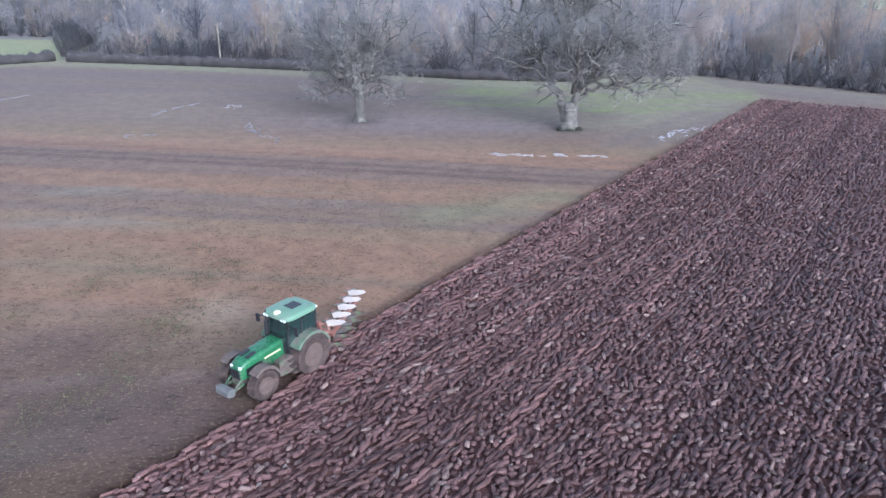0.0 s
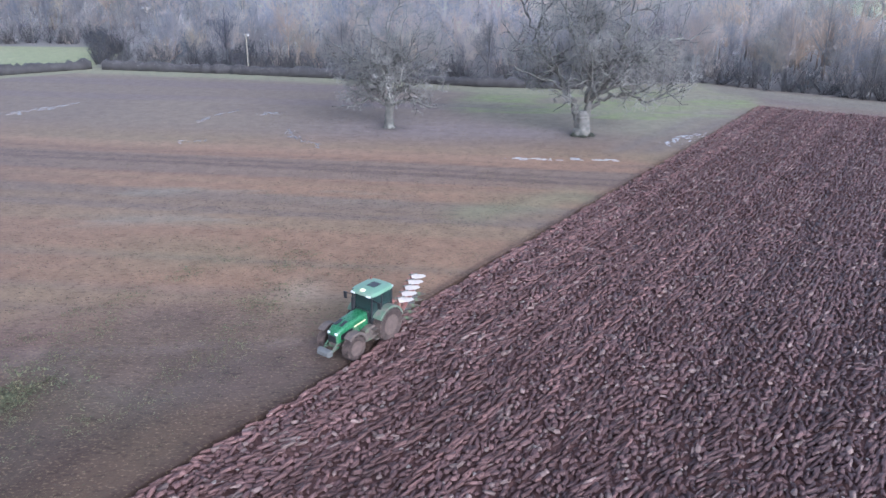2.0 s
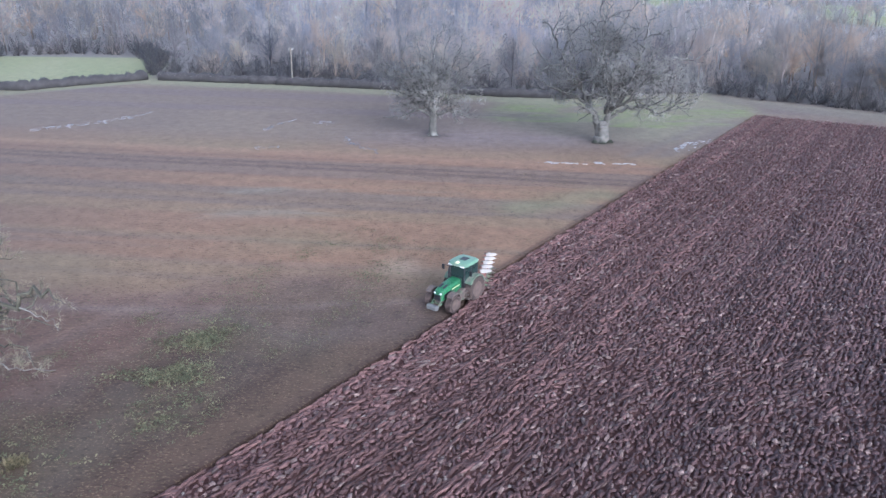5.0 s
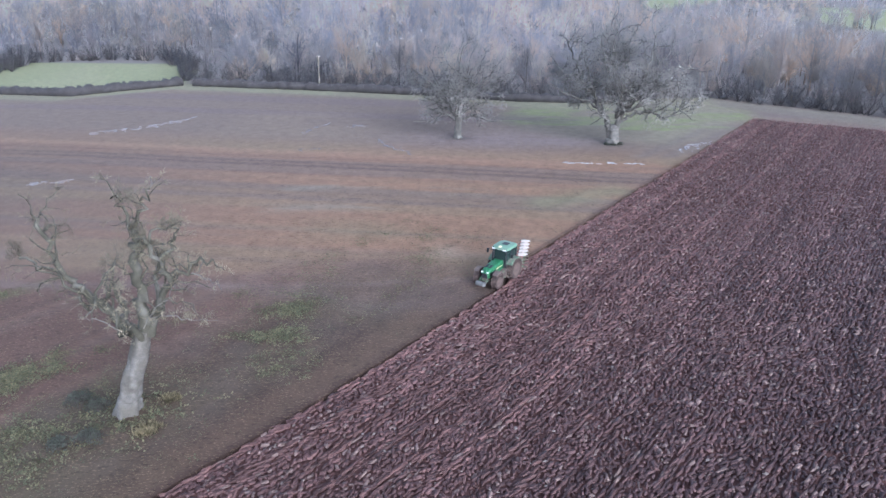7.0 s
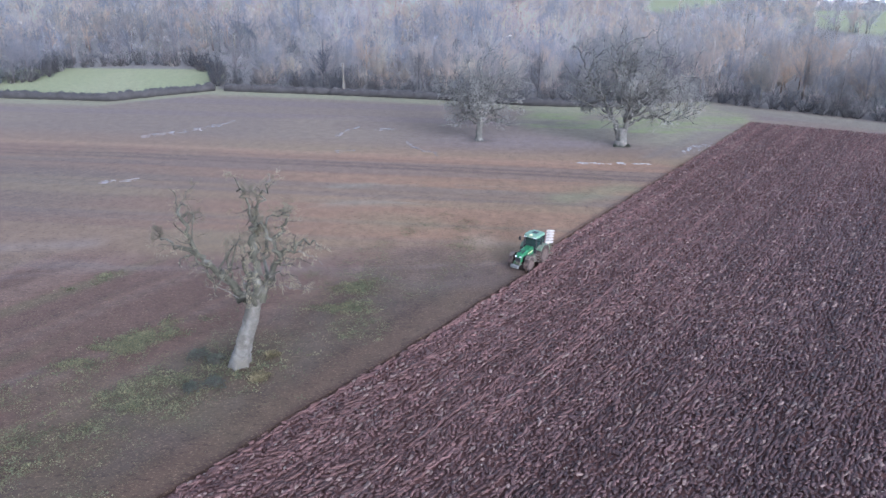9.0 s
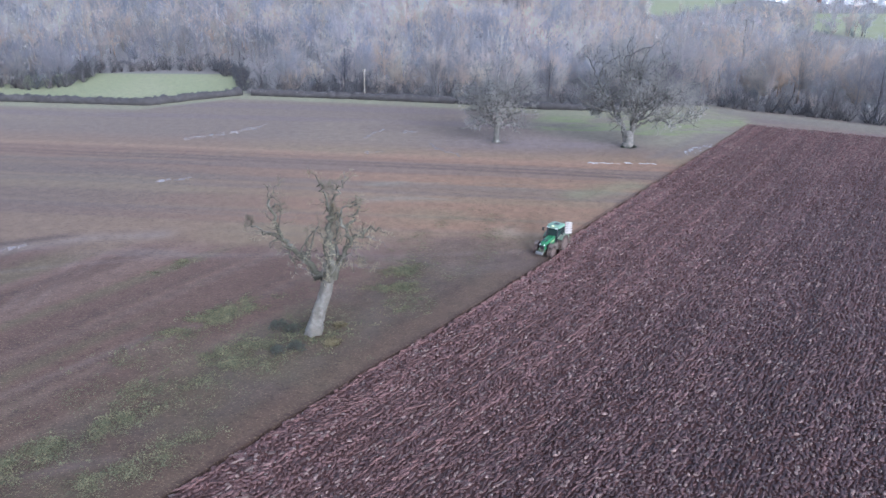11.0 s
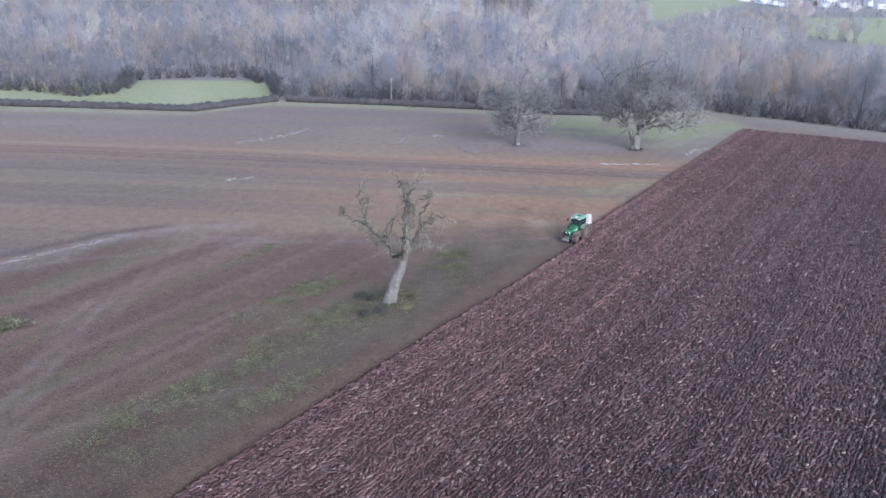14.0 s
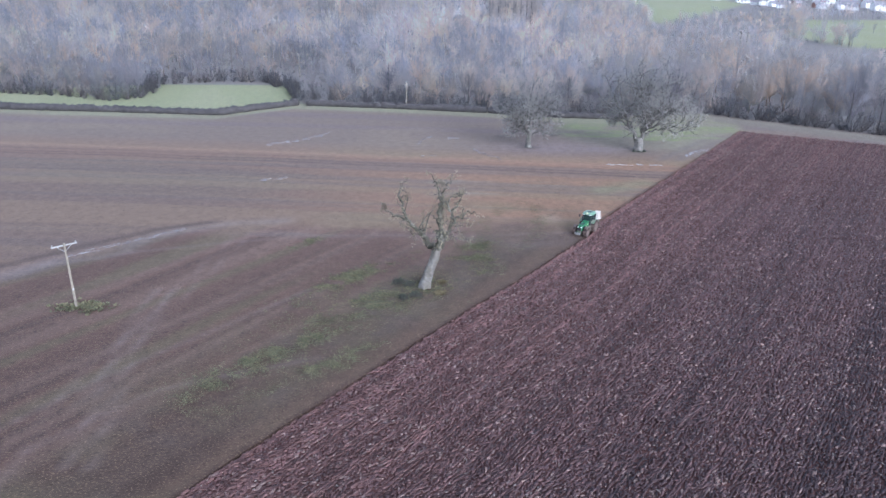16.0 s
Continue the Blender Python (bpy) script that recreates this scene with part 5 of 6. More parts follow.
def bramble(place, wide, high, seed, label="low dark bramble bush at the foot of an old oak"):
    """Arching stems with small leaves."""
    rg = np.random.default_rng(seed)
    stems, leaves = Limbs(), Limbs()
    for _ in range(46):
        t, r = rg.uniform(0, 6.28), rg.uniform(0.4, 1.0) * wide
        a = np.array((rg.normal(0, 0.3 * wide), rg.normal(0, 0.3 * wide), -0.03))
        e = np.array((math.cos(t) * r, math.sin(t) * r * 0.8, 0.02))
        path = np.array([a * (1 - f) + e * f + np.array((0, 0, 4 * f * (1 - f) * high * rg.uniform(0.6, 1.0))) for f in np.linspace(0, 1, 6)])
        stems.tube(path, np.linspace(0.022, 0.008, 6), 4)
        q = path[rg.integers(1, 6, 16)] + rg.normal(0, 0.07, (16, 3))
        q[:, 2] = np.maximum(q[:, 2], 0.03)
        leaves.slivers(q, q + rg.normal(0, 0.09, (16, 3)) + (0, 0, 0.02), 0.032)
    ob = empty("bramble_bush", pose(*place, 0))
    tagged(holds("stem_tangle", stems.mesh("stem_tangle"), M_BRAMBLE, ob), "thin brown thorny stems", kind="stuff")
    holds("leaves", leaves.mesh("leaves", False), M_BRAMBLELEAF, ob)
    return tagged(ob, label, "bush", "brambles round the oaks")


for i, (place, wide, high) in enumerate((((-33.2, 8.1), 1.1, 0.6), ((-31.8, 7.5), 0.8, 0.55), ((-31.0, 4.5), 1.0, 0.5), ((-32.4, 3.9), 0.8, 0.4))):
    bramble(place, wide, high, 70 + i)
# plants added to darken the ground at the right-hand oak's foot
for i, (place, wide, high) in enumerate((((12.5, 77.2), 0.45, 0.25), ((13.4, 76.9), 0.5, 0.25), ((14.4, 77.3), 0.45, 0.3))):
    bramble(place, wide, high, 80 + i, "low dark brambles added to darken the foot of an oak")


# ---- the tractor ----
M_GREEN = material("green_paint", (0.03, 0.135, 0.055), 0.32, vary=0.25, scale=1.5, second=(0.13, 0.13, 0.095), amount=0.42)
M_ROOF = material("roof_green", (0.15, 0.262, 0.17), 0.45, vary=0.1, scale=1.5, second=(0.25, 0.3, 0.22), amount=0.25)
M_FENDER = material("muddy_green_paint", (0.11, 0.165, 0.105), 0.6, vary=0.2, scale=2.5, second=(0.17, 0.14, 0.115), amount=0.8)
M_MUD = material("muddy_panels", (0.115, 0.088, 0.073), 0.85, vary=0.25, scale=4.0, bump=0.01, bump_scale=25.0, second=(0.1, 0.16, 0.08), amount=0.2)
M_TYRE = material("muddy_tyre", (0.06, 0.041, 0.034), 0.9, vary=0.3, scale=3.0, bump=0.01, bump_scale=25.0, second=(0.1, 0.069, 0.056), amount=0.45)
M_RIM = material("muddy_rim", (0.12, 0.085, 0.07), 0.8, vary=0.2, scale=4.0)
M_BLACK = material("black_plastic", (0.02, 0.02, 0.022), 0.5, vary=0.2, scale=4.0)
M_GLASS = material("dark_cab_glass", (0.02, 0.038, 0.034), 0.06, vary=0.1, scale=2.0, spec=0.8)
M_LAMP = material("lamp_lens", (0.75, 0.76, 0.74), 0.15, vary=0.05, scale=4.0)
M_GREY = material("grey_weight", (0.13, 0.128, 0.12), 0.8, vary=0.15, scale=4.0)
M_YELLOW = material("pale_dome", (0.75, 0.72, 0.4), 0.4, vary=0.05, scale=4.0)
M_RED = material("red_frame", (0.28, 0.12, 0.09), 0.55, vary=0.2, scale=3.0, second=(0.3, 0.2, 0.16), amount=0.35)
M_BOARD = material("polished_mouldboard", (0.37, 0.335, 0.3), 0.45, metal=0.0, vary=0.08, scale=3.0)


def rounded(y, z0, z1, x, r=0.12, top=1.0, k=4):
    """A cross-section ring in the plane x: half-width y, from z0 to z1, rounded above."""
    pts = [(x, -y, z0), (x, -y, z1 - r)]
    for t in np.linspace(math.pi, math.pi / 2, k + 1)[1:]:
        pts.append((x, -y * top + r + r * math.cos(t), z1 - r + r * math.sin(t)))
    for t in np.linspace(math.pi / 2, 0, k + 1):
        pts.append((x, y * top - r + r * math.cos(t), z1 - r + r * math.sin(t)))
    pts.append((x, y, z0))
    return pts


def wheel(parent, place, radius, width, side, lugs):
    hub = empty("wheel", pose(*place))
    hub.parent = parent
    w, r = width / 2, radius
    bm = bmesh.new()
    lathe(bm, [(r * 0.58, -w * 0.8), (r * 0.72, -w * 0.98), (r * 0.9, -w), (r * 0.965, -w * 0.8), (r * 0.975, 0), (r * 0.965, w * 0.8), (r * 0.9, w), (r * 0.72, w * 0.98), (r * 0.58, w * 0.8)], 36)
    for i in range(lugs):
        for s in (-1, 1):
            t = 2 * math.pi * (i + (0.5 if s > 0 else 0)) / lugs
            m = Matrix.Rotation(-t, 4, "Y") @ pose(r * 0.965, s * w * 0.5, 0, s * 40, 0, 0)
            bmesh.ops.create_cube(bm, size=1.0, matrix=m @ Matrix.Diagonal((r * 0.075, w * 1.15, r * 0.055, 1)))
    part("tyre", bm, M_TYRE, hub, "muddy lugged tyre", True)
    bm = bmesh.new()
    s = side
    lathe(bm, [(r * 0.6, s * w * 0.86), (r * 0.55, s * w * 0.86), (r * 0.52, s * w * 0.5), (r * 0.3, s * w * 0.25), (r * 0.17, s * w * 0.3), (r * 0.15, s * w * 0.75), (r * 0.001, s * w * 0.78)], 28)
    part("rim", bm, M_RIM, hub, "mud-coated rim", True)
    bm = bmesh.new()
    for i in range(8):
        t = 2 * math.pi * i / 8
        rod(bm, (r * 0.23 * math.cos(t), s * w * 0.2, r * 0.23 * math.sin(t)), (r * 0.23 * math.cos(t), s * w * 0.4, r * 0.23 * math.sin(t)), 0.022, seg=6)
    part("wheel_bolts", bm, M_GREY, hub)
    return hub


def fender(radius, width, a0, a1, thick=0.04, lip=0.08):
    """An arched mudguard about the origin, in the xz plane."""
    bm = bmesh.new()
    rings = []
    for a in np.linspace(radians(a0), radians(a1), 12):
        c, s = math.cos(a), math.sin(a)
        w = width / 2
        rings.append([(radius * c, -w, radius * s), ((radius + thick) * c, -w, (radius + thick) * s), ((radius + thick) * c, w, (radius + thick) * s), ((radius - lip) * c, w + 0.02, (radius - lip) * s), ((radius - lip) * c, w - 0.02, (radius - lip) * s), (radius * c, w - 0.03, radius * s)])
    return loft(bm, rings)


def tractor(m):
    ob = empty("tractor", m)
    # bonnet
    part("bonnet", loft(bmesh.new(), [rounded(0.46, 1.12, 1.98, 0.95, 0.16), rounded(0.46, 1.1, 1.95, 1.6, 0.16), rounded(0.44, 1.05, 1.87, 2.4, 0.16), rounded(0.4, 0.98, 1.76, 3.05, 0.15), rounded(0.36, 0.98, 1.64, 3.32, 0.14), rounded(0.3, 1.0, 1.45, 3.44, 0.12)]), M_GREEN, ob, "glossy green bonnet", True)
    part("grille", loft(bmesh.new(), [rounded(0.3, 0.98, 1.42, 3.43, 0.1), rounded(0.27, 1.0, 1.38, 3.47, 0.1)]), M_BLACK, ob, "black grille")
    for y in (-0.19, 0.19):
        part("bonnet_vent", box(bmesh.new(), (2.72, y, 1.845), (0.52, 0.2, 0.03), 0.01, (0, 9.5, 0)), M_BLACK, ob, "black louvred vent")
        part("headlight", box(bmesh.new(), (3.37, y * 1.3, 1.5), (0.12, 0.16, 0.12), 0.03), M_LAMP, ob, "clear headlight")
    for side in (-1, 1):
        part("side_grille", box(bmesh.new(), (2.75, side * 0.425, 1.3), (0.85, 0.05, 0.34), 0.02, (0, 6, side * -4)), M_BLACK, ob, "black side grille")
        part("bonnet_stripe", box(bmesh.new(), (1.75, side * 0.458, 1.55), (0.9, 0.03, 0.07), 0.01, (0, 4, side * -1)), M_YELLOW, ob, "pale stripe")
    part("bonnet_band", loft(bmesh.new(), [rounded(0.475, 1.1, 1.995, 0.98, 0.16), rounded(0.475, 1.1, 1.99, 1.12, 0.16)]), M_BLACK, ob, "black band behind the bonnet")
    bm = bmesh.new()
    box(bm, (1.9, 0, 0.88), (2.2, 0.62, 0.5), 0.04)
    box(bm, (0.2, 0, 0.95), (1.9, 0.75, 0.6), 0.05)
    box(bm, (3.2, 0, 0.85), (0.5, 0.5, 0.34), 0.03)
    part("chassis", bm, M_MUD, ob)
    bm = bmesh.new()
    rod(bm, (2.77, -0.72, 0.72), (2.77, 0.72, 0.72), 0.12, seg=12)
    box(bm, (2.77, 0, 0.72), (0.36, 0.42, 0.34), 0.06)
    part("front_axle", bm, M_MUD, ob, smooth=True)
    part("rear_axle", rod(bmesh.new(), (0, -0.7, 0.95), (0, 0.7, 0.95), 0.2, seg=14), M_MUD, ob, smooth=True)
    # front linkage and weight
    bm = bmesh.new()
    for y in (-0.32, 0.32):
        rod(bm, (3.3, y, 0.75), (4.0, y, 0.62), 0.05, seg=8)
        rod(bm, (3.35, y, 1.05), (3.85, y, 0.66), 0.04, seg=8)
    part("front_linkage", bm, M_GREEN, ob)
    part("front_weight", loft(bmesh.new(), [rounded(0.42, 0.56, 0.8, 3.86, 0.05), rounded(0.44, 0.5, 0.86, 3.96, 0.06), rounded(0.42, 0.52, 0.84, 4.16, 0.06), rounded(0.36, 0.56, 0.76, 4.24, 0.05)]), M_GREY, ob, "pale grey front weight")
    # cab
    part("cab_floor", loft(bmesh.new(), [rounded(0.72, 1.1, 1.52, -0.62, 0.05), rounded(0.76, 1.1, 1.55, 0.2, 0.05), rounded(0.66, 1.1, 1.5, 0.98, 0.05)]), M_BLACK, ob)
    low = [(0.98, 0.62), (0.3, 0.8), (-0.62, 0.72)]
    high = [(0.86, 0.6), (0.25, 0.76), (-0.7, 0.7)]
    for side in (-1, 1):
        for (x0, y0), (x1, y1), r in zip(low, high, (0.05, 0.045, 0.055)):
            part("cab_pillar", rod(bmesh.new(), (x0, side * y0, 1.5), (x1, side * y1, 2.84), r, seg=8), M_BLACK, ob)
        for i in (0, 1):
            q = [(low[i][0], side * low[i][1], 1.52), (low[i + 1][0], side * low[i + 1][1], 1.52), (high[i + 1][0], side * high[i + 1][1], 2.84), (high[i][0], side * high[i][1], 2.84)]
            part("side_window", plate(bmesh.new(), q, (0, -side * 0.015, 0)), M_GLASS, ob, "dark tinted glass")
        part("door_handle", box(bmesh.new(), (0.36, side * 0.815, 1.75), (0.16, 0.03, 0.04), 0.01), M_GREY, ob)
    part("windscreen", plate(bmesh.new(), [(0.98, -0.62, 1.52), (0.98, 0.62, 1.52), (0.86, 0.6, 2.84), (0.86, -0.6, 2.84)], (-0.015, 0, 0)), M_GLASS, ob, "dark tinted glass")
    part("rear_window", plate(bmesh.new(), [(-0.62, -0.72, 1.52), (-0.62, 0.72, 1.52), (-0.7, 0.7, 2.84), (-0.7, -0.7, 2.84)], (0.015, 0, 0)), M_GLASS, ob, "dark tinted glass")
    part("console", box(bmesh.new(), (0.72, 0, 1.75), (0.2, 0.4, 0.5), 0.04), M_BLACK, ob)
    part("steering_wheel", lathe(bmesh.new(), [(0.19, -0.02), (0.22, -0.02), (0.22, 0.02), (0.19, 0.02)], 20, pose(0.56, 0, 2.03, 60, 0, 90)), M_BLACK, ob)
    part("seat", loft(bmesh.new(), [rounded(0.26, 1.55, 1.9, -0.35, 0.06), rounded(0.26, 1.55, 1.9, 0.2, 0.06)]), M_BLACK, ob)
    rings = []
    for z, k in ((2.8, 0.9), (2.86, 1.0), (2.96, 1.0), (3.03, 0.96), (3.07, 0.86)):
        ring = []
        for t in np.linspace(0, 2 * math.pi, 33)[:-1]:
            c, s = math.cos(t), math.sin(t)
            ring.append((0.14 + 0.99 * k * math.copysign(abs(c) ** 0.4, c), 0.84 * k * math.copysign(abs(s) ** 0.4, s), z))
        rings.append(ring)
    part("roof", loft(bmesh.new(), rings), M_ROOF, ob, "pale green cab roof", True)
    part("roof_hatch", box(bmesh.new(), (-0.02, 0, 3.075), (0.62, 0.56, 0.03), 0.012), M_BLACK, ob, "dark glazed roof hatch")
    bm = bmesh.new()
    bmesh.ops.create_uvsphere(bm, u_segments=16, v_segments=8, radius=0.17, matrix=pose(0.92, 0.0, 3.06) @ Matrix.Diagonal((1, 1, 0.6, 1)))
    part("antenna_dome", bm, M_YELLOW, ob, "pale round antenna dome", True)
    for x, y in ((1.1, 0.45), (1.1, -0.45), (1.1, 0.62), (1.1, -0.62), (-0.84, 0.6), (-0.84, -0.6)):
        part("work_light", box(bmesh.new(), (x, y, 2.88), (0.07, 0.13, 0.1), 0.015), M_LAMP, ob)
    bm = bmesh.new()
    rod(bm, (-0.55, -0.66, 3.0), (-0.55, -0.66, 3.22), 0.05, seg=10)
    part("beacon", bm, M_RED, ob, "orange beacon")
    # exhaust and mirrors
    bm = bmesh.new()
    rod(bm, (1.05, -0.62, 1.5), (1.05, -0.62, 2.55), 0.1, seg=12)
    rod(bm, (1.05, -0.62, 2.55), (1.02, -0.62, 3.05), 0.055, seg=10)
    part("exhaust", bm, M_BLACK, ob, "dark exhaust stack", True)
    for side in (-1, 1):
        arm = part("mirror_arm", rod(bmesh.new(), (0.9, side * 0.62, 2.62), (1.0, side * 1.2, 2.66), 0.025, seg=6), M_BLACK, ob)
        part("mirror", box(bmesh.new(), (1.0, side * 1.22, 2.5), (0.07, 0.22, 0.4), 0.025), M_BLACK, arm, "black wing mirror")
    # mudguards, tank, steps
    for side in (-1, 1):
        g = part("rear_fender", fender(1.1, 0.6, 35, 165), M_FENDER, ob, "green mudguard splashed with mud", True)
        g.matrix_local = pose(0, side * 0.9, 0.95) @ Matrix.Diagonal((1, side, 1, 1))
        g = part("front_fender", fender(0.8, 0.46, 50, 160), M_MUD, ob, "muddy front mudguard", True)
        g.matrix_local = pose(2.77, side * 0.92, 0.74) @ Matrix.Diagonal((1, side, 1, 1))
        part("tail_light", box(bmesh.new(), (-0.95, side * 0.95, 1.75), (0.06, 0.2, 0.1), 0.015), M_RED, ob)
        part("fuel_tank", loft(bmesh.new(), [rounded(0.2, 0.48, 1.2, 0.78, 0.08), rounded(0.22, 0.46, 1.25, 1.2, 0.08), rounded(0.2, 0.5, 1.15, 1.72, 0.08)]), M_MUD, ob, "mud-splashed tank", True).matrix_local = pose(0, side * 0.62, 0)
        for i in range(3):
            part("step", box(bmesh.new(), (0.98 + 0.04 * i, side * (1.02 - 0.04 * i), 0.5 + 0.3 * i), (0.42, 0.26, 0.04), 0.008), M_MUD, ob)
        part("step_rail", rod(bmesh.new(), (0.76, side * 1.05, 0.48), (0.78, side * 0.85, 1.5), 0.022, seg=6), M_BLACK, ob)
    for x, y, r, w, n in ((0, 0.95, 1.0, 0.62, 20), (2.77, 0.9, 0.71, 0.5, 18)):
        for side in (-1, 1):
            wheel(ob, (x, side * y, r - 0.03), r, w, side, n)
    # rear linkage
    bm = bmesh.new()
    for y in (-0.4, 0.4):
        rod(bm, (-0.3, y * 0.7, 0.75), (-1.35, y, 0.8), 0.05, seg=8)
        rod(bm, (-0.5, y * 0.8, 1.35), (-1.0, y, 0.8), 0.035, seg=8)
    rod(bm, (-0.45, 0, 1.25), (-1.4, 0, 1.5), 0.045, seg=8)
    part("rear_linkage", bm, M_MUD, ob)
    return tagged(ob, "green tractor with pale green cab roof and muddy tyres", "tractor")


def mouldboard(parent, x, y, z, up, mat, label):
    """A curved mouldboard with its share and leg; up: 1 in the air, -1 in the soil."""
    body = empty("plough_body", pose(x, y, z))
    body.parent = parent
    bm = bmesh.new()
    rings = []
    for i in range(9):
        f = i / 8
        cx, cy = 0.3 - 0.62 * f, -0.16 + 0.56 * f ** 1.2
        h0, h1 = 0.08 * f, 0.33 - 0.03 * f - 0.13 * max(f - 0.7, 0) * 3.3
        curl = 0.08 + 0.06 * f
        ring = []
        for j in range(5):
            g = j / 4
            ring.append((cx - 0.05 * g, cy + curl * g * g - 0.02, up * (0.72 - (h0 + (h1 - h0) * g))))
        for j in reversed(range(5)):
            g = j / 4
            ring.append((cx - 0.05 * g - 0.015, cy + curl * g * g - 0.04, up * (0.72 - (h0 + (h1 - h0) * g))))
        rings.append(ring)
    part("mouldboard", loft(bm, rings), mat, body, label, True)
    part("share", plate(bmesh.new(), [(0.5, -0.24, up * 0.76), (0.3, -0.2, up * 0.66), (-0.1, 0.04, up * 0.68), (-0.05, 0.06, up * 0.78)], (0, 0, up * -0.025)), M_GREY, body)
    part("leg", box(bmesh.new(), (0.05, -0.3, up * 0.36), (0.16, 0.1, 0.76), 0.01, (0, up * 10, 0)), M_RED, body)
    return body


def plough(m):
    ob = empty("plough", m)
    z = 1.0
    part("beam", loft(bmesh.new(), [[(x, y - 0.08, z - 0.08), (x, y + 0.08, z - 0.08), (x, y + 0.08, z + 0.08), (x, y - 0.08, z + 0.08)] for x, y in ((-1.75, 0.62), (-5.6, -1.1))]), M_RED, ob, "red diagonal plough beam")
    bm = bmesh.new()
    box(bm, (-1.45, 0, 1.1), (0.16, 0.9, 0.16), 0.02)
    box(bm, (-1.5, 0.05, 1.2), (0.14, 0.24, 0.9), 0.02)
    rod(bm, (-1.5, 0.05, 1.1), (-2.0, 0.45, 0.95), 0.11, seg=12)
    rod(bm, (-1.5, 0.05, 1.55), (-2.6, 0.25, 1.0), 0.05, seg=8)
    part("headstock", bm, M_RED, ob, "red headstock", True)
    for i in range(5):
        x, y = -2.0 - 0.78 * i, 0.5 - 0.36 * i
        mouldboard(ob, x, y, z, 1, M_BOARD, "polished white mouldboard in the air")
        mouldboard(ob, x, y, z - 0.12, -1, M_MUD, "muddy mouldboard in the soil")
    arm = part("wheel_arm", rod(bmesh.new(), (-4.9, -0.85, z), (-5.3, -1.35, 0.55), 0.05, seg=8), M_RED, ob)
    bm = bmesh.new()
    lathe(bm, [(0.001, -0.1), (0.24, -0.11), (0.36, -0.1), (0.38, 0), (0.36, 0.1), (0.24, 0.11), (0.001, 0.1)], 24, pose(-5.35, -1.45, 0.38))
    part("depth_wheel", bm, M_TYRE, arm, "muddy depth wheel", True)
    return tagged(ob, "red reversible plough with five polished mouldboards hitched behind a tractor", "plough")


HEADING = math.degrees(math.atan2(-UY, -UX))
TRACTOR = pose(-6.4, 27.8, 0.0, 0, 0, HEADING) @ Matrix.Diagonal((0.95, 0.95, 0.95, 1))
tractor(TRACTOR)
plough(TRACTOR)


# ---- far houses and tall trees ----
M_RENDER = material("white_render", (0.78, 0.77, 0.75), 0.8, vary=0.06, scale=0.5)
M_BRICK = material("brick_wall", (0.34, 0.2, 0.15), 0.85, vary=0.15, scale=1.5)
M_TILE = material("roof_tiles", (0.2, 0.19, 0.2), 0.8, vary=0.15, scale=1.0)
M_PANE = material("window_panes", (0.05, 0.06, 0.07), 0.1, vary=0.1, scale=1.0)


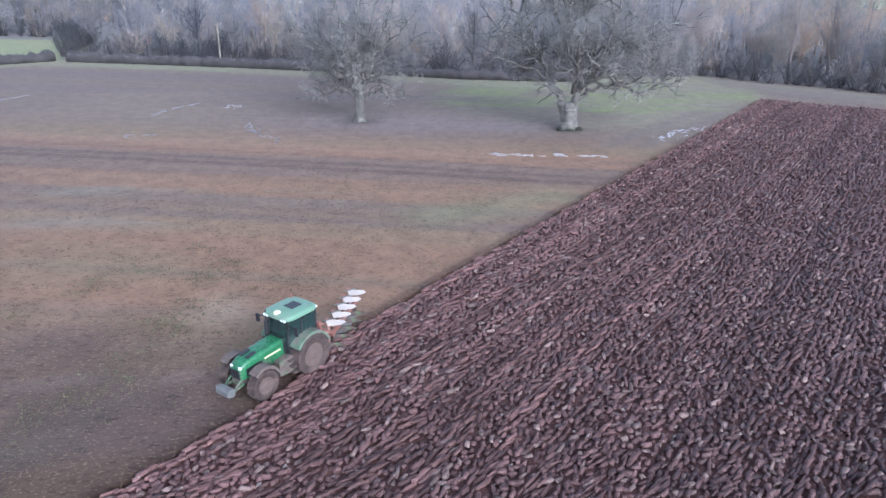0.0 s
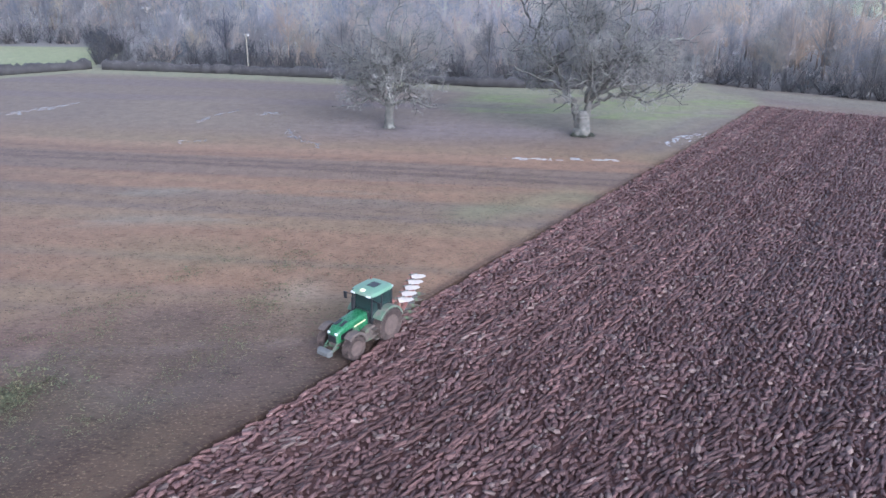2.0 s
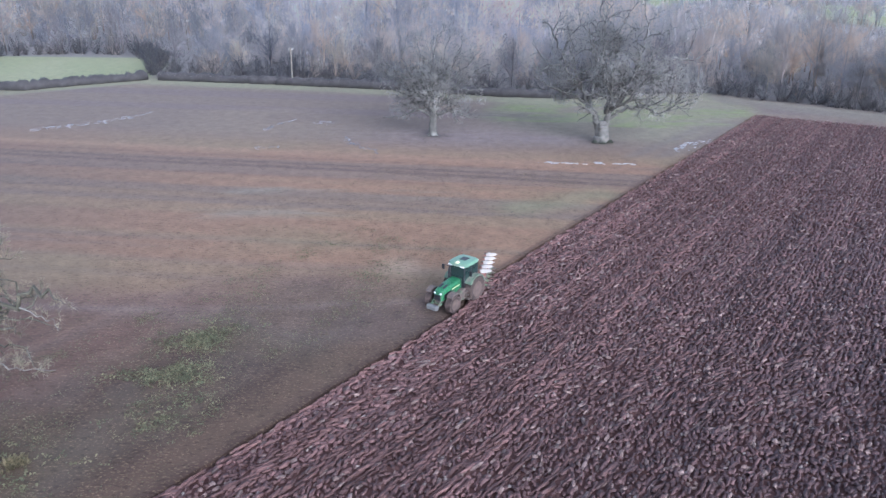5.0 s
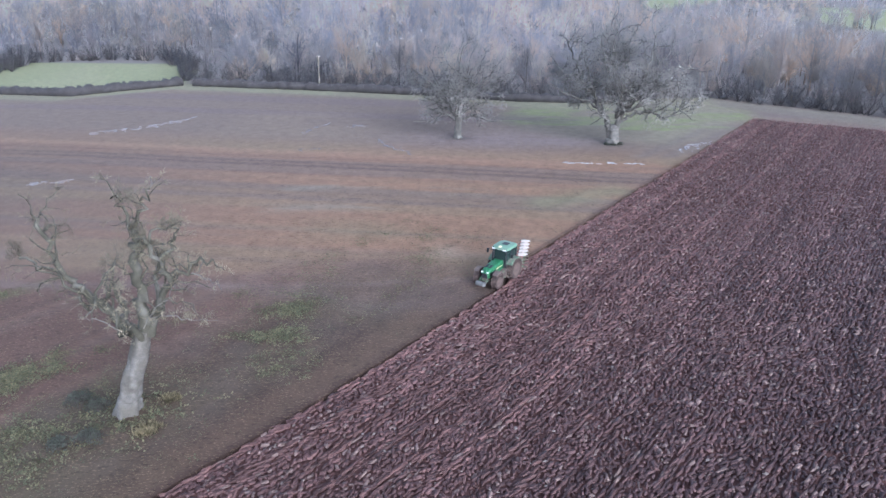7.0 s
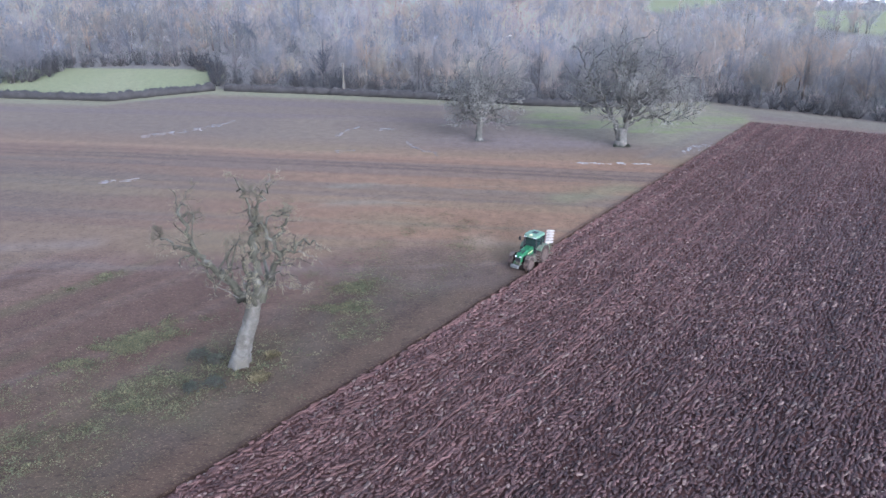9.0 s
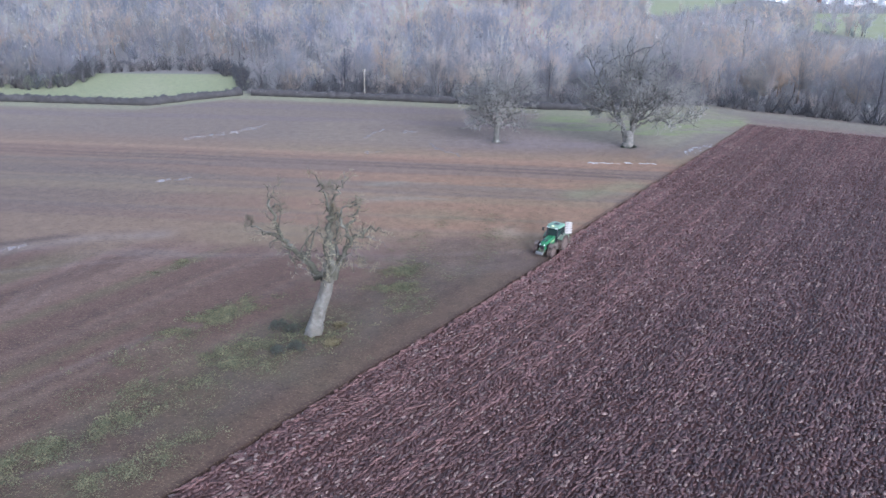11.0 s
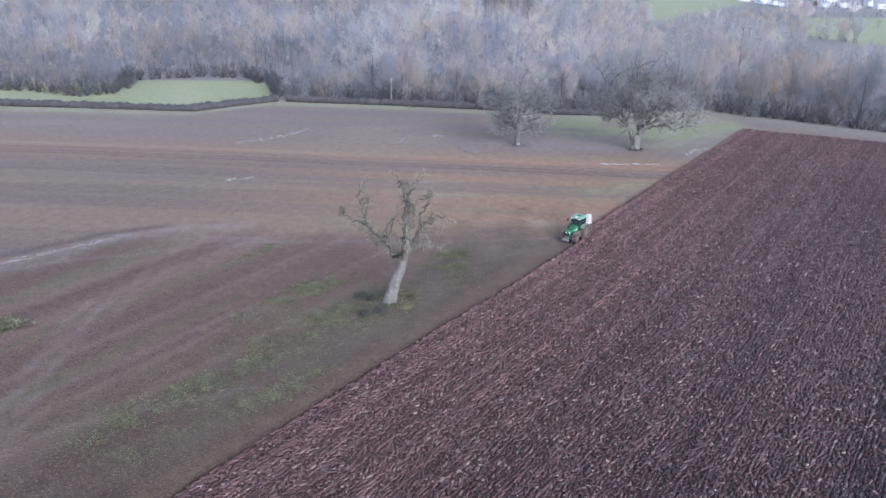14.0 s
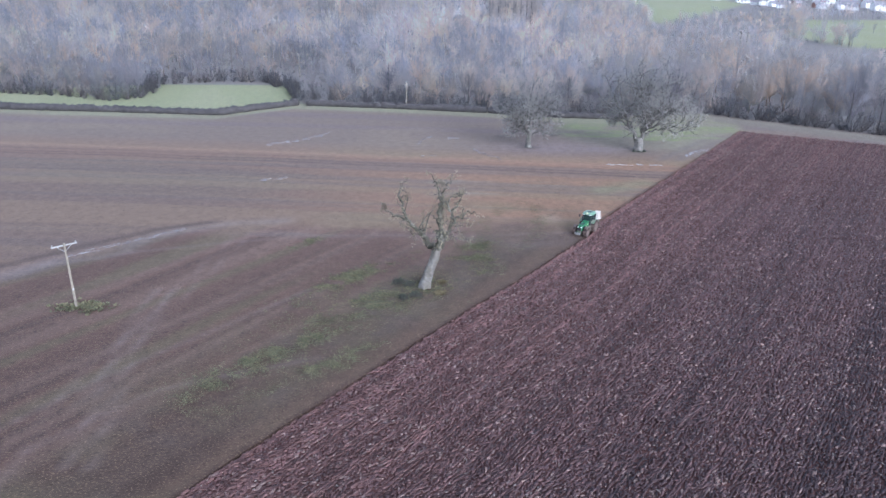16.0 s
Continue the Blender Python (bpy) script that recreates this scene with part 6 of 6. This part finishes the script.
def house(place, turn, w, d, h, wall):
    ob = empty("house", pose(*place, 0, 0, turn))
    r = d * 0.42
    bm = bmesh.new()
    loft(bm, [[(-w / 2, -d / 2, 0), (-w / 2, d / 2, 0), (-w / 2, d / 2, h), (-w / 2, 0, h + r), (-w / 2, -d / 2, h)], [(w / 2, -d / 2, 0), (w / 2, d / 2, 0), (w / 2, d / 2, h), (w / 2, 0, h + r), (w / 2, -d / 2, h)]])
    part("wall", bm, wall, ob)
    bm = bmesh.new()
    for s in (-1, 1):
        plate(bm, [(-w / 2 - 0.3, s * (d / 2 + 0.35), h - 0.25), (w / 2 + 0.3, s * (d / 2 + 0.35), h - 0.25), (w / 2 + 0.3, 0, h + r + 0.05), (-w / 2 - 0.3, 0, h + r + 0.05)], (0, 0, 0.18))
    roof = part("roof", bm, M_TILE, ob, "dark tiled roof")
    part("chimney", box(bmesh.new(), (w * 0.36, 0, h + r + 0.4), (0.8, 0.6, 1.5), 0.03), M_BRICK, roof)
    for z in np.arange(1.5, h - 0.6, 2.6):
        for x in np.linspace(-w * 0.34, w * 0.34, max(2, int(w / 3))):
            win = part("window", box(bmesh.new(), (x, -d / 2, z), (1.3, 0.16, 1.2), 0.02), M_RENDER, ob)
            part("pane", box(bmesh.new(), (x, -d / 2 - 0.09, z), (1.1, 0.03, 1.0)), M_PANE, win)
    return tagged(ob, "white rendered house with a dark tiled roof far beyond the woods" if wall is M_RENDER else "brick house with a dark tiled roof far beyond the woods", "house", "houses of the far village")


hr = np.random.default_rng(21)
for i in range(48):
    f, back = hr.random(), hr.choice([0, 30, 60, 95, 140])
    x, y = np.interp(f, (0, 0.45, 1), (306, 318, 400)), np.interp(f, (0, 0.45, 1), (880, 690, 640))
    k = 1 + back / math.hypot(x + 28, y + 73)
    house(((x + 28) * k - 28 + hr.normal(0, 5), (y + 73) * k - 73 + hr.normal(0, 5), 0), hr.uniform(-30, 30), hr.uniform(7, 12), hr.uniform(6, 8), hr.choice([3.0, 5.0]), M_RENDER if hr.random() < 0.75 else M_BRICK)
house((-20, 560, 0), 5, 22, 10, 5.4, M_RENDER)
house((2, 566, 0), -8, 9, 7, 4.5, M_RENDER)
house((-330, 395, 0), 20, 16, 8, 3.4, M_RENDER)


def tall_trees():
    kinds = []
    for i in range(3):
        (va, fa), (vb, fb) = young_tree(300 + i, 22, 4.4, False, False)
        stem, crown = mesh_from("stem", va, fa, True), mesh_from("crown", vb, fb)
        colour_attribute(crown, np.tile((0.4, 0.35, 0.31), (len(vb), 1)))
        outward_attribute(crown, crown_ways(vb, vb[:, 2].max()))
        stem.materials.append(M_STEM)
        crown.materials.append(M_WOOD)
        kinds.append((stem, crown))
    for i in range(13):
        k = hr.uniform(1.0, 1.3)
        tree = empty("poplar_tree", pose(-0.1 + 2.22 * i + hr.normal(0, 0.8), 383.5 + hr.normal(0, 6), 0, 0, 0, hr.uniform(0, 360)) @ Matrix.Diagonal((k, k, k, 1)))
        stem, crown = kinds[i % 3]
        holds("stem", stem, None, tree)
        holds("crown", crown, None, tree)
        tagged(tree, "tall slim bare poplar rising above the woods", "tree", "row of poplars")


tall_trees()
